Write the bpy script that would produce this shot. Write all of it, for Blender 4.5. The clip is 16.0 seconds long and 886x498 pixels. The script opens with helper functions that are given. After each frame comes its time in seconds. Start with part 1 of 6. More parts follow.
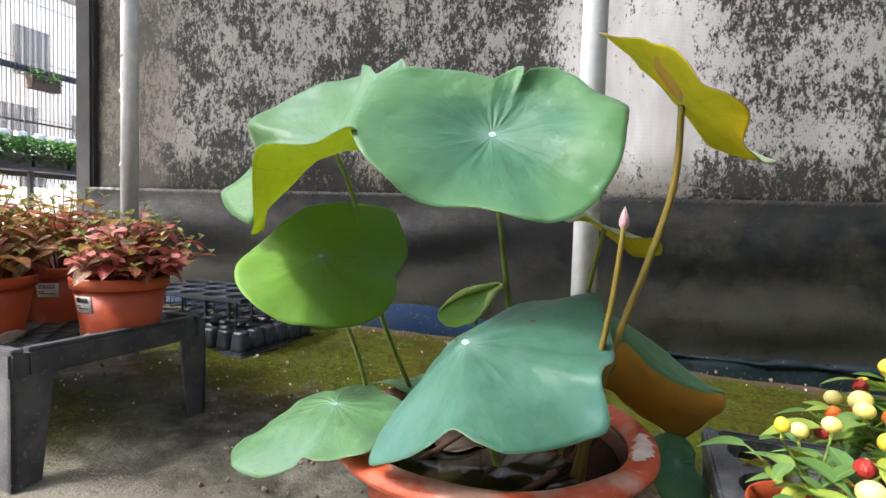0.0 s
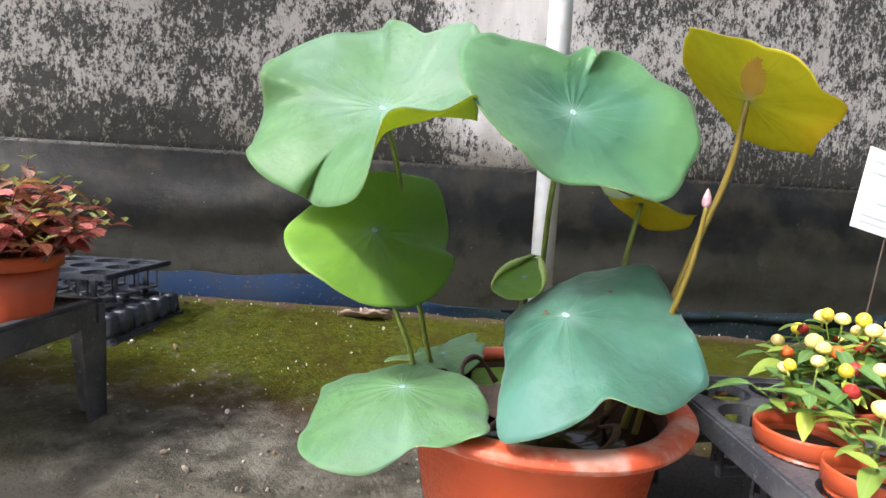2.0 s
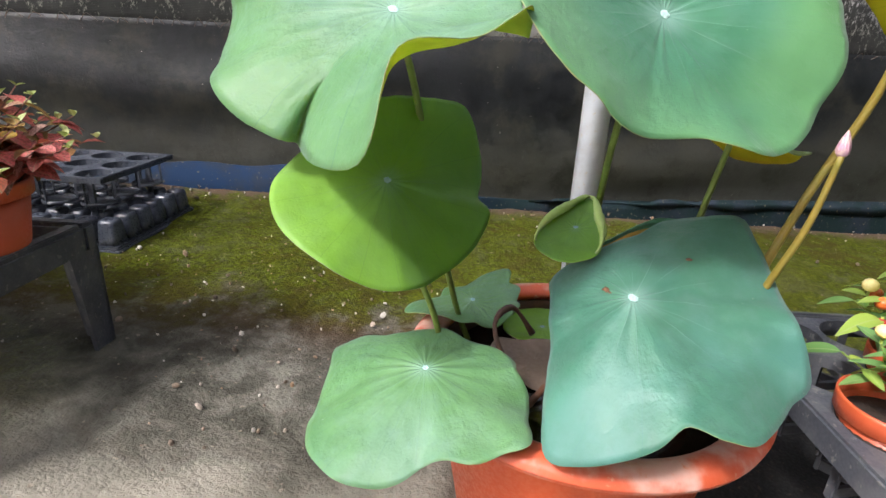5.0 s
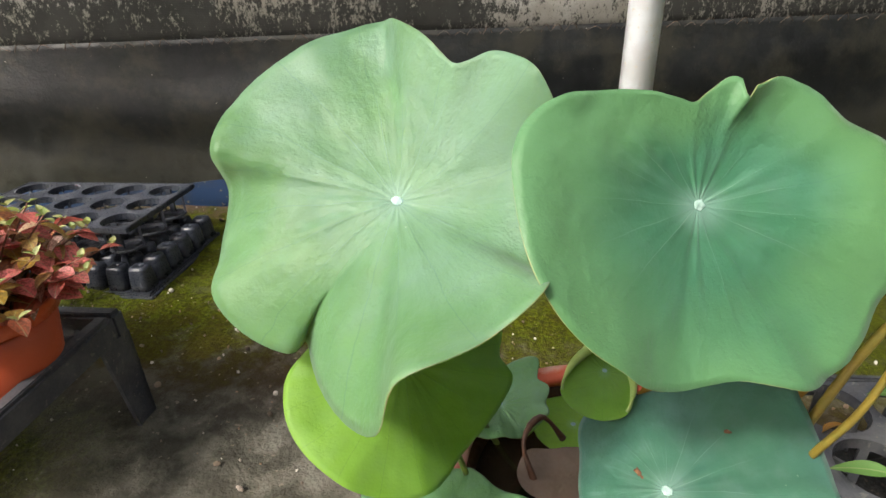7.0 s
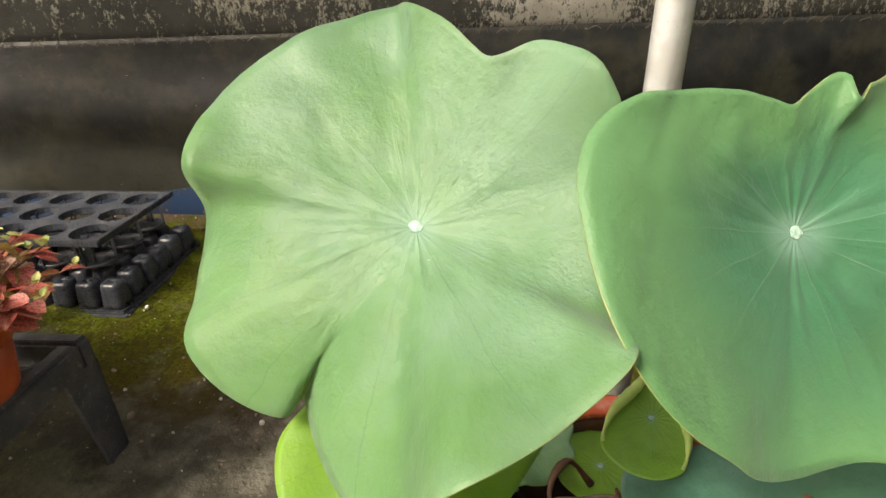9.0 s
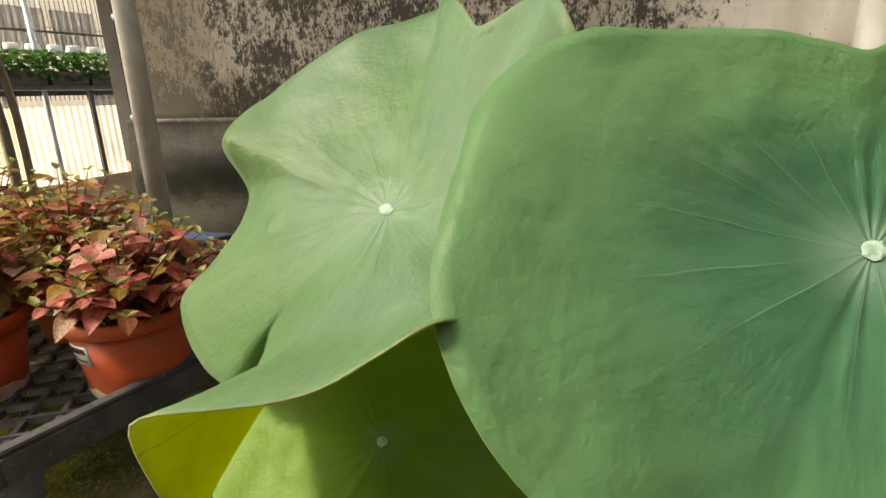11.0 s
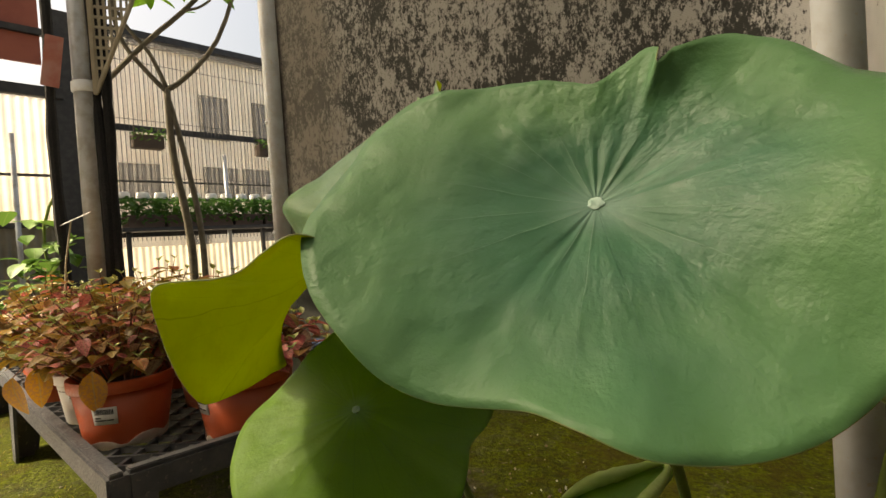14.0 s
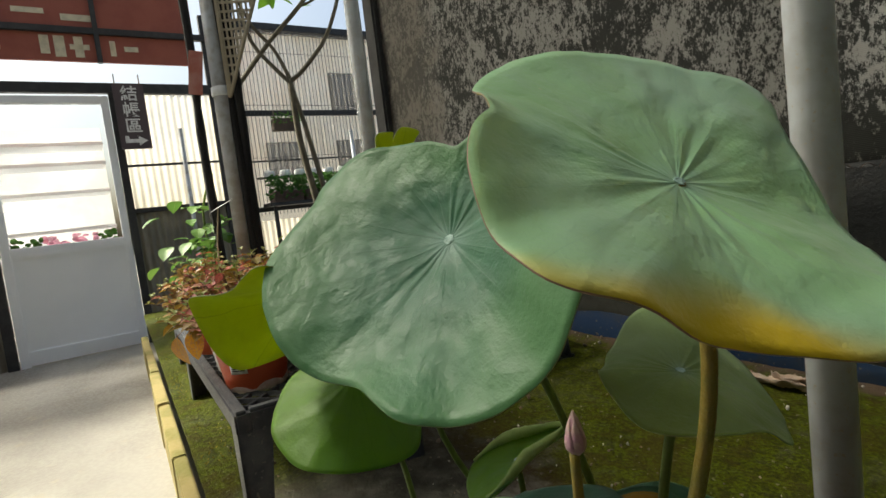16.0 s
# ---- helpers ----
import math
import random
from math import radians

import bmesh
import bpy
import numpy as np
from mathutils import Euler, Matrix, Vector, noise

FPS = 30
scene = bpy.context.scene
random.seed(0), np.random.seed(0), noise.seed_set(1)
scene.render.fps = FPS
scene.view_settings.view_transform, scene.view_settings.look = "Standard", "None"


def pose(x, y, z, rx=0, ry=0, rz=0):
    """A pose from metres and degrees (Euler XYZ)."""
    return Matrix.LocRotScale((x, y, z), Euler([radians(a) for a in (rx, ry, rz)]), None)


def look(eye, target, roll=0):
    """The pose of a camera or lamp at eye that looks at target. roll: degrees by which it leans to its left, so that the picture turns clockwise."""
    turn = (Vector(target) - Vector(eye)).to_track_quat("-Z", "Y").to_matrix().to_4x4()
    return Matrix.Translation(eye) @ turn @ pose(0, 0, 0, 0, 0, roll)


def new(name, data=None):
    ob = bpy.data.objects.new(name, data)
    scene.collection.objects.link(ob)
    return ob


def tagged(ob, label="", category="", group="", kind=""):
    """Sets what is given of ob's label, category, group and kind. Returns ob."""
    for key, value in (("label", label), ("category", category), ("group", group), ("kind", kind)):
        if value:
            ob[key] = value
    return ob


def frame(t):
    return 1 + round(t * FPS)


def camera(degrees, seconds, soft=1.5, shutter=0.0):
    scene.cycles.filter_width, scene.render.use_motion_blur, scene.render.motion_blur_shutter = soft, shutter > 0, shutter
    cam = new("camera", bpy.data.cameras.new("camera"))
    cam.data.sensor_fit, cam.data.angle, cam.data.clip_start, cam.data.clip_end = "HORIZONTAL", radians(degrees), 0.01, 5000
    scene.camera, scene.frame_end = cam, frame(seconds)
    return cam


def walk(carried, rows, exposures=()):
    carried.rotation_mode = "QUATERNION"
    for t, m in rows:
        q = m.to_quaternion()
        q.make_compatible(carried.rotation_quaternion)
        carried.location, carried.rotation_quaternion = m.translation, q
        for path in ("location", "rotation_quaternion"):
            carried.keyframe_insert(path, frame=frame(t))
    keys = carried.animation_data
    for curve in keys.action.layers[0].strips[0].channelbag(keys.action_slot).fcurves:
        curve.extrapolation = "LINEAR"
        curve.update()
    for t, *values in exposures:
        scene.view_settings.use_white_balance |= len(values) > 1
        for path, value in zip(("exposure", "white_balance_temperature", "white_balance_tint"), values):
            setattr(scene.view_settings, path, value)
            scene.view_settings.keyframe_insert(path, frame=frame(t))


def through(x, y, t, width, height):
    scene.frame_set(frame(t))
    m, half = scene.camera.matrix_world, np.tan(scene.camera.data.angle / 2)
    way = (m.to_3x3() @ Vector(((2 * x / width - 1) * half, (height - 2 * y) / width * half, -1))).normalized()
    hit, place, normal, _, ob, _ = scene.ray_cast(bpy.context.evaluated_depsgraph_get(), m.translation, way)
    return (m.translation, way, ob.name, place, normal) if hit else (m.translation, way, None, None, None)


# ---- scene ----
# camera: seconds, place in metres, turn in degrees
cam = camera(78.8, 16.0)
PATH = [
    (0, 0.0287, 0.0193, 0.5729, 87.07, -1.73, 0.50),
    (0.5, -0.0983, 0.0444, 0.5724, 85.63, -2.29, -8.99),
    (1, -0.1913, 0.0791, 0.5660, 83.19, -2.80, -16.46),
    (1.5, -0.2722, 0.0879, 0.5612, 83.65, -3.80, -16.59),
    (2, -0.3144, 0.0965, 0.5721, 84.02, -3.11, -20.47),
    (2.5, -0.3464, 0.0987, 0.5745, 83.76, -3.36, -19.65),
    (3, -0.3505, 0.1108, 0.5757, 83.23, -3.89, -20.14),
    (3.2, -0.3534, 0.1096, 0.5717, 83.03, -4.29, -20.21),
    (5.3, -0.2540, 0.2901, 0.6756, 68.54, -1.57, -17.57),
    (5.5, -0.2464, 0.3045, 0.6989, 68.52, -0.59, -17.02),
    (6, -0.2296, 0.3285, 0.7819, 67.30, 3.15, -15.65),
    (6.5, -0.2274, 0.3534, 0.8305, 65.13, 2.79, -15.84),
    (7, -0.2217, 0.3726, 0.8495, 63.23, 1.60, -16.45),
    (7.5, -0.2337, 0.3996, 0.8487, 61.12, 1.00, -18.12),
    (8, -0.2446, 0.4484, 0.8436, 60.83, 0.67, -20.85),
    (8.5, -0.2497, 0.4717, 0.8471, 62.60, 1.29, -20.11),
    (9, -0.2264, 0.4687, 0.8316, 63.45, 1.24, -18.00),
    (9.2, -0.2113, 0.4682, 0.8239, 63.89, 1.79, -16.52),
    (11.3, -0.0283, 0.4749, 0.7332, 74.77, 2.62, 11.93),
    (11.5, -0.0104, 0.4758, 0.7252, 74.87, 3.48, 14.19),
    (12, 0.0174, 0.4580, 0.7127, 77.57, 4.24, 19.06),
    (12.5, 0.0179, 0.4397, 0.6736, 80.35, 2.37, 22.05),
    (13, 0.0444, 0.4224, 0.6602, 83.30, 4.26, 22.08),
    (13.5, 0.0843, 0.3975, 0.6641, 87.59, 3.71, 22.09),
    (14, 0.1184, 0.3698, 0.6680, 88.87, 3.81, 22.51),
    (14.5, 0.1720, 0.3440, 0.6726, 89.34, 4.31, 25.48),
    (15, 0.2311, 0.3440, 0.6845, 88.69, 5.35, 29.24),
    (15.5, 0.2878, 0.3551, 0.7042, 86.90, 7.74, 32.65),
    (16, 0.3421, 0.3472, 0.7108, 85.33, 6.92, 36.89),
]
# seconds, stops, white balance in kelvin, tint
EXPOSURES = (
    (0.0, 2.18, 5800, 13), (3.0, 2.38, 5800, 16), (5.5, 2.22, 5750, 14), (7.0, 2.05, 6250, 11), (9.0, 2.12, 7200, 10),
    (11.5, 1.47, 8100, 9), (13.0, 1.1, 9100, 9), (14.5, 0.97, 7900, 7), (15.5, 0.86, 6800, 3), (16.0, 0.74, 6500, 2))
walk(cam, [(t, pose(x, y, z, rx, ry, rz)) for t, x, y, z, rx, ry, rz in PATH],
     EXPOSURES)
# end of walk
# ---- world and light ----
world = bpy.data.worlds.new("sky")
scene.world = world
world.use_nodes = True
wn = world.node_tree.nodes
sky = wn.new("ShaderNodeTexSky")
sky.sky_type, sky.sun_disc = "NISHITA", False
sky.sun_elevation, sky.sun_rotation = radians(49), radians(-116)
sky.air_density, sky.dust_density = 1.0, 8.0
wn["Background"].inputs["Strength"].default_value = 0.15
world.node_tree.links.new(sky.outputs[0], wn["Background"].inputs["Color"])
sun = new("sun", bpy.data.lights.new("sun", "SUN"))
sun.data.energy, sun.data.angle, sun.data.color = 5.0, radians(8), (1.0, 0.92, 0.8)
sun.matrix_world = look((-5.9, -2.18, 7.95), (0, 0.7, 0.4))


# ---- helpers for things ----
def mesh_ob(name, bm, mats, smooth=False):
    me = bpy.data.meshes.new(name)
    bm.normal_update()
    bm.to_mesh(me)
    bm.free()
    for m in (mats if isinstance(mats, (list, tuple)) else [mats]):
        me.materials.append(m)
    if smooth:
        for p in me.polygons:
            p.use_smooth = True
    return new(name, me)


def part(name, bm, mats, parent, label="", smooth=False):
    ob = mesh_ob(name, bm, mats, smooth)
    ob.parent = parent
    return tagged(ob, label=label)


def thing(name, m, label, category, group=""):
    ob = new(name)
    ob.empty_display_size = 0.05
    ob.matrix_world = m
    return tagged(ob, label, category, group)


def box(bm, x0, x1, y0, y1, z0, z1, bevel=0.0):
    r = bmesh.ops.create_cube(bm, size=1.0, matrix=Matrix.LocRotScale(((x0 + x1) / 2, (y0 + y1) / 2, (z0 + z1) / 2), None, (x1 - x0, y1 - y0, z1 - z0)))
    if bevel:
        es = list({e for v in r["verts"] for e in v.link_edges})
        bmesh.ops.bevel(bm, geom=es, offset=bevel, segments=2, affect="EDGES")


def boxed(*a, **k):
    bm = bmesh.new()
    box(bm, *a, **k)
    return bm


def lathe(profile, steps=48):
    """A turned form from (radius, height) pairs."""
    bm = bmesh.new()
    rings = []
    for r, z in profile:
        rings.append([bm.verts.new((r * math.cos(2 * math.pi * i / steps), r * math.sin(2 * math.pi * i / steps), z)) for i in range(steps)])
    for a, b in zip(rings, rings[1:]):
        for i in range(steps):
            j = (i + 1) % steps
            bm.faces.new((a[i], a[j], b[j], b[i]))
    for ring, flip in ((rings[0], True), (rings[-1], False)):
        if profile[0] != profile[-1] and abs(ring[0].co.xy.length) > 1e-6:
            bm.faces.new(ring[::-1] if flip else ring)
    return bm


def tube(bm, points, radii, sides=10):
    """A tapering tube along points."""
    rings = []
    for i, p in enumerate(points):
        p = Vector(p)
        d = (Vector(points[min(i + 1, len(points) - 1)]) - Vector(points[max(i - 1, 0)])).normalized()
        u = d.orthogonal().normalized() if not rings else (u - d * u.dot(d)).normalized()
        w = d.cross(u)
        r = radii[i] if isinstance(radii, (list, tuple)) else radii
        rings.append([bm.verts.new(p + (u * math.cos(2 * math.pi * k / sides) + w * math.sin(2 * math.pi * k / sides)) * r) for k in range(sides)])
    for a, b in zip(rings, rings[1:]):
        for k in range(sides):
            bm.faces.new((a[k], a[(k + 1) % sides], b[(k + 1) % sides], b[k]))
    bm.faces.new(rings[0][::-1])
    bm.faces.new(rings[-1])


def bend(points, n=16):
    """A smooth run of places through a few."""
    pts = [Vector(p) for p in points]
    out = []
    for i in range(n + 1):
        t = i / n * (len(pts) - 1)
        k = min(int(t), len(pts) - 2)
        u = t - k
        a, b, c, d = pts[max(k - 1, 0)], pts[k], pts[k + 1], pts[min(k + 2, len(pts) - 1)]
        out.append(0.5 * ((2 * b) + (c - a) * u + (2 * a - 5 * b + 4 * c - d) * u * u + (3 * b - a - 3 * c + d) * u ** 3))
    return out


# ---- materials ----
def nodes_of(name):
    m = bpy.data.materials.new(name)
    m.use_nodes = True
    return m, m.node_tree.nodes, m.node_tree.links, m.node_tree.nodes["Principled BSDF"]


def noise_node(n, l, co, scale, detail=5.0, rough=0.55, stretch=None):
    t = n.new("ShaderNodeTexNoise")
    t.inputs["Scale"].default_value, t.inputs["Detail"].default_value, t.inputs["Roughness"].default_value = scale, detail, rough
    if stretch:
        mp = n.new("ShaderNodeMapping")
        mp.inputs["Scale"].default_value = stretch
        l.new(co, mp.inputs["Vector"])
        co = mp.outputs[0]
    l.new(co, t.inputs["Vector"])
    return t.outputs["Fac"]


def ranged(n, l, value, a, b, lo=0.0, hi=1.0):
    r = n.new("ShaderNodeMapRange")
    r.interpolation_type = "SMOOTHSTEP"
    for k, v in (("From Min", a), ("From Max", b), ("To Min", lo), ("To Max", hi)):
        r.inputs[k].default_value = v
    l.new(value, r.inputs["Value"])
    return r.outputs[0]


def maths(n, l, op, a, b=None):
    x = n.new("ShaderNodeMath")
    x.operation = op
    for i, v in enumerate((a, b)):
        if v is None:
            continue
        if isinstance(v, (int, float)):
            x.inputs[i].default_value = v
        else:
            l.new(v, x.inputs[i])
    return x.outputs[0]


def blend(n, l, fac, a, b):
    x = n.new("ShaderNodeMix")
    x.data_type = "RGBA"
    for k, v in (("Factor", fac), ("A", a), ("B", b)):
        if isinstance(v, tuple):
            x.inputs[k].default_value = (*v, 1)
        elif isinstance(v, (int, float)):
            x.inputs[k].default_value = v
        else:
            l.new(v, x.inputs[k])
    return x.outputs["Result"]


def relief(n, l, b, height, strength, distance=0.003):
    bp = n.new("ShaderNodeBump")
    bp.inputs["Strength"].default_value, bp.inputs["Distance"].default_value = strength, distance
    l.new(height, bp.inputs["Height"])
    l.new(bp.outputs[0], b.inputs["Normal"])
    return bp.outputs[0]


def mat(name, colour, rough=0.7, metal=0.0, second=None, scale=20.0, bump=0.2, fine=200.0, amount=0.7, spread=(0.4, 0.66), varied=0.0, specks=None):
    """A surface of two mottled colours with relief at two scales; varied: a change of brightness from object to object."""
    m, n, l, b = nodes_of(name)
    b.inputs["Roughness"].default_value, b.inputs["Metallic"].default_value = rough, metal
    co = n.new("ShaderNodeTexCoord").outputs["Object"]
    big, small = noise_node(n, l, co, scale), noise_node(n, l, co, fine, 3.0)
    second = second or tuple(c * 0.7 for c in colour)
    col = blend(n, l, ranged(n, l, big, *spread, 0.0, amount), colour, second)
    if specks:
        col = blend(n, l, ranged(n, l, noise_node(n, l, co, scale * 6, 4.0), 0.6, 0.7), col, specks)
    if varied:
        info = n.new("ShaderNodeObjectInfo")
        h = n.new("ShaderNodeHueSaturation")
        l.new(ranged(n, l, info.outputs["Random"], 0, 1, 1 - varied, 1 + varied), h.inputs["Value"])
        l.new(col, h.inputs["Color"])
        col = h.outputs[0]
    l.new(col, b.inputs["Base Color"])
    l.new(ranged(n, l, small, 0.3, 0.7, max(rough - 0.12, 0.05), min(rough + 0.12, 1.0)), b.inputs["Roughness"])
    relief(n, l, b, maths(n, l, "ADD", big, maths(n, l, "MULTIPLY", small, 0.5)), bump)
    return m


def leaf_mat(name, top, other, bloom=0.3, rough=0.44, through=0.35, glow=None, edge=None, reach=(0.75, 1.0), veins=1.0, warts=0.3, side=None, wax_sheen=(0.33, 0.48, 0.45)):
    """A lotus blade: uneven forking veins, puckers in patches, a waxy bloom with painted pale sheen, light shining
    through; edge: another colour towards the rim.
    """
    m, n, l, b = nodes_of(name)
    co = n.new("ShaderNodeTexCoord").outputs["Object"]
    at = {}
    for k in ("rho", "along", "across"):
        a = n.new("ShaderNodeAttribute")
        a.attribute_name = k
        at[k] = a.outputs["Fac"]
    wob = noise_node(n, l, co, 14, 3.0)
    turn = maths(n, l, "MULTIPLY", maths(n, l, "ARCTAN2", at["across"], at["along"]), 0.5 / math.pi)
    turn = maths(n, l, "ADD", turn, maths(n, l, "MULTIPLY", maths(n, l, "SUBTRACT", wob, 0.5), 0.02))
    spin = maths(n, l, "MULTIPLY", turn, 2 * math.pi)
    fan = n.new("ShaderNodeCombineXYZ")
    l.new(maths(n, l, "COSINE", spin), fan.inputs["X"])
    l.new(maths(n, l, "SINE", spin), fan.inputs["Y"])
    l.new(maths(n, l, "MULTIPLY", at["rho"], 0.22), fan.inputs["Z"])
    streak, strand = noise_node(n, l, fan.outputs[0], 4, 3.0, 0.5), noise_node(n, l, fan.outputs[0], 9, 2.0, 0.5)

    def rays(count, shift, start, width):
        f = maths(n, l, "FRACT", maths(n, l, "ADD", maths(n, l, "MULTIPLY", turn, count), shift))
        d = maths(n, l, "ABSOLUTE", maths(n, l, "SUBTRACT", f, 0.5))
        w = maths(n, l, "MULTIPLY", d, maths(n, l, "ADD", at["rho"], 0.05))
        return maths(n, l, "MULTIPLY", ranged(n, l, w, width, 0.0), ranged(n, l, at["rho"], start, start + 0.2))

    big, mid, fine = noise_node(n, l, co, 6, 3.0), noise_node(n, l, co, 55, 6.0, 0.6), noise_node(n, l, co, 420, 4.0)
    pucker = noise_node(n, l, co, 38, 4.0, 0.55)
    where = ranged(n, l, noise_node(n, l, co, 9, 2.0), 0.42, 0.62, 0.15, 1.0)
    near = maths(n, l, "MULTIPLY", ranged(n, l, at["rho"], 0.75, 0.1, 0.12, 1.0), ranged(n, l, strand, 0.35, 0.6, 0.1, 1.0))
    line = maths(n, l, "MAXIMUM", rays(19, 0.2, -0.3, 0.011), maths(n, l, "MULTIPLY", rays(38, 0.45, 0.45, 0.009), 0.6))
    vein = maths(n, l, "MULTIPLY", line, near)
    ridge = maths(n, l, "MULTIPLY", rays(19, 0.2, -0.3, 0.045), near)
    col = blend(n, l, ranged(n, l, big, 0.32, 0.68), top, other)
    col = blend(n, l, ranged(n, l, streak, 0.35, 0.65, 0.0, 0.22), col, tuple(c * 0.72 for c in other))
    # pale patches: waxy bloom plus whitish surface sheen put into the colour
    haze = noise_node(n, l, co, 5.5, 4.0, 0.6)
    col = blend(n, l, ranged(n, l, haze, 0.42, 0.66, 0.0, 0.9 * bloom), col, wax_sheen)
    col = blend(n, l, maths(n, l, "MULTIPLY", ranged(n, l, strand, 0.6, 0.8, 0.0, 0.4 * bloom), ranged(n, l, big, 0.4, 0.6)), col, (0.42, 0.58, 0.55))
    col = blend(n, l, ranged(n, l, mid, 0.42, 0.72, 0.0, 0.25 * bloom), col, (0.42, 0.55, 0.5))
    col = blend(n, l, ranged(n, l, at["rho"], 0.22, 0.0, 0.0, 0.4), col, (0.3, 0.47, 0.42))
    if edge:
        far_out = maths(n, l, "ADD", at["rho"], maths(n, l, "MULTIPLY", maths(n, l, "SUBTRACT", big, 0.5), 0.7 if side else 1.2))
        if side:
            towards = maths(n, l, "ADD", maths(n, l, "MULTIPLY", maths(n, l, "COSINE", spin), side[0]), maths(n, l, "MULTIPLY", maths(n, l, "SINE", spin), side[1]))
            far_out = maths(n, l, "ADD", far_out, maths(n, l, "MULTIPLY", maths(n, l, "SUBTRACT", towards, 1.0), 1.3))
        col = blend(n, l, ranged(n, l, far_out, *reach), col, edge)
    col = blend(n, l, maths(n, l, "MULTIPLY", vein, 0.3 * veins), col, (0.42, 0.58, 0.4))
    specks = ranged(n, l, noise_node(n, l, co, 90, 2.0), 0.77, 0.8, 0.0, 0.6)
    col = blend(n, l, specks, col, (0.5, 0.55, 0.35))
    l.new(col, b.inputs["Base Color"])
    l.new(ranged(n, l, mid, 0.3, 0.7, rough - 0.06, rough + 0.1), b.inputs["Roughness"])
    b.inputs["Specular IOR Level"].default_value = 0.34
    b.inputs["Sheen Weight"].default_value, b.inputs["Sheen Roughness"].default_value, b.inputs["Sheen Tint"].default_value = min(0.14, bloom), 0.45, (0.85, 0.95, 1.0, 1)
    hgt = maths(n, l, "ADD", maths(n, l, "MULTIPLY", ridge, 0.08 * veins), maths(n, l, "MULTIPLY", vein, -0.07 * veins))
    hgt = maths(n, l, "ADD", hgt, maths(n, l, "MULTIPLY", maths(n, l, "MULTIPLY", pucker, where), warts * 4.0))
    hgt = maths(n, l, "ADD", hgt, maths(n, l, "MULTIPLY", maths(n, l, "MULTIPLY", strand, ranged(n, l, at["rho"], 0.05, 0.35)), warts * 0.7))
    hgt = maths(n, l, "ADD", hgt, maths(n, l, "ADD", maths(n, l, "MULTIPLY", mid, warts * 1.0), maths(n, l, "MULTIPLY", fine, 0.12)))
    net = n.new("ShaderNodeCombineXYZ")
    l.new(maths(n, l, "COSINE", spin), net.inputs["X"])
    l.new(maths(n, l, "SINE", spin), net.inputs["Y"])
    l.new(maths(n, l, "MULTIPLY", at["rho"], 1.1), net.inputs["Z"])
    wrinkle = maths(n, l, "MULTIPLY", noise_node(n, l, net.outputs[0], 11, 4.0, 0.55), ranged(n, l, at["rho"], 0.15, 0.5))
    hgt = maths(n, l, "ADD", hgt, maths(n, l, "MULTIPLY", wrinkle, warts * 1.1))
    nor = relief(n, l, b, hgt, 0.6, 0.004)
    tr = n.new("ShaderNodeBsdfTranslucent")
    if glow:
        web = maths(n, l, "MAXIMUM", maths(n, l, "MULTIPLY", line, 0.6), ranged(n, l, mid, 0.45, 0.7, 0.0, 0.18))
        tc = blend(n, l, web, glow, tuple(c * 0.45 for c in glow))
        l.new(tc, tr.inputs["Color"])
    else:
        l.new(col, tr.inputs["Color"])
    l.new(nor, tr.inputs["Normal"])
    mx = n.new("ShaderNodeMixShader")
    mx.inputs[0].default_value = through
    l.new(b.outputs[0], mx.inputs[1])
    l.new(tr.outputs[0], mx.inputs[2])
    l.new(mx.outputs[0], n["Material Output"].inputs["Surface"])
    return m


def thin_leaf_mat(name, colours, spots=None, through=0.3, rough=0.5, spot_scale=230.0):
    """Small leaves: a colour picked leaf by leaf, with spots."""
    m, n, l, b = nodes_of(name)
    co = n.new("ShaderNodeTexCoord").outputs["Object"]
    info = n.new("ShaderNodeObjectInfo")
    ramp = n.new("ShaderNodeValToRGB")
    els = ramp.color_ramp.elements
    while len(els) < len(colours):
        els.new(1.0)
    for e, (p, c) in zip(els, colours):
        e.position, e.color = p, (*c, 1)
    l.new(info.outputs["Random"], ramp.inputs[0])
    col = ramp.outputs[0]
    sep = n.new("ShaderNodeSeparateXYZ")
    l.new(co, sep.inputs[0])
    if spots:
        sp = ranged(n, l, noise_node(n, l, co, spot_scale, 2.0), 0.46, 0.56)
        rim = ranged(n, l, maths(n, l, "ABSOLUTE", sep.outputs["X"]), 0.011, 0.019, 0.0, 0.25)
        col = blend(n, l, maths(n, l, "MAXIMUM", maths(n, l, "MULTIPLY", sp, 0.6), rim), col, spots)
    mid = ranged(n, l, maths(n, l, "ABSOLUTE", sep.outputs["X"]), 0.0012, 0.0004, 0.0, 0.35)
    col = blend(n, l, mid, col, (0.35, 0.4, 0.2))
    l.new(col, b.inputs["Base Color"])
    b.inputs["Roughness"].default_value = rough
    nor = relief(n, l, b, noise_node(n, l, co, 160, 3.0), 0.3, 0.002)
    tr = n.new("ShaderNodeBsdfTranslucent")
    l.new(col, tr.inputs["Color"])
    mx = n.new("ShaderNodeMixShader")
    mx.inputs[0].default_value = through
    l.new(b.outputs[0], mx.inputs[1])
    l.new(tr.outputs[0], mx.inputs[2])
    l.new(mx.outputs[0], n["Material Output"].inputs["Surface"])
    return m


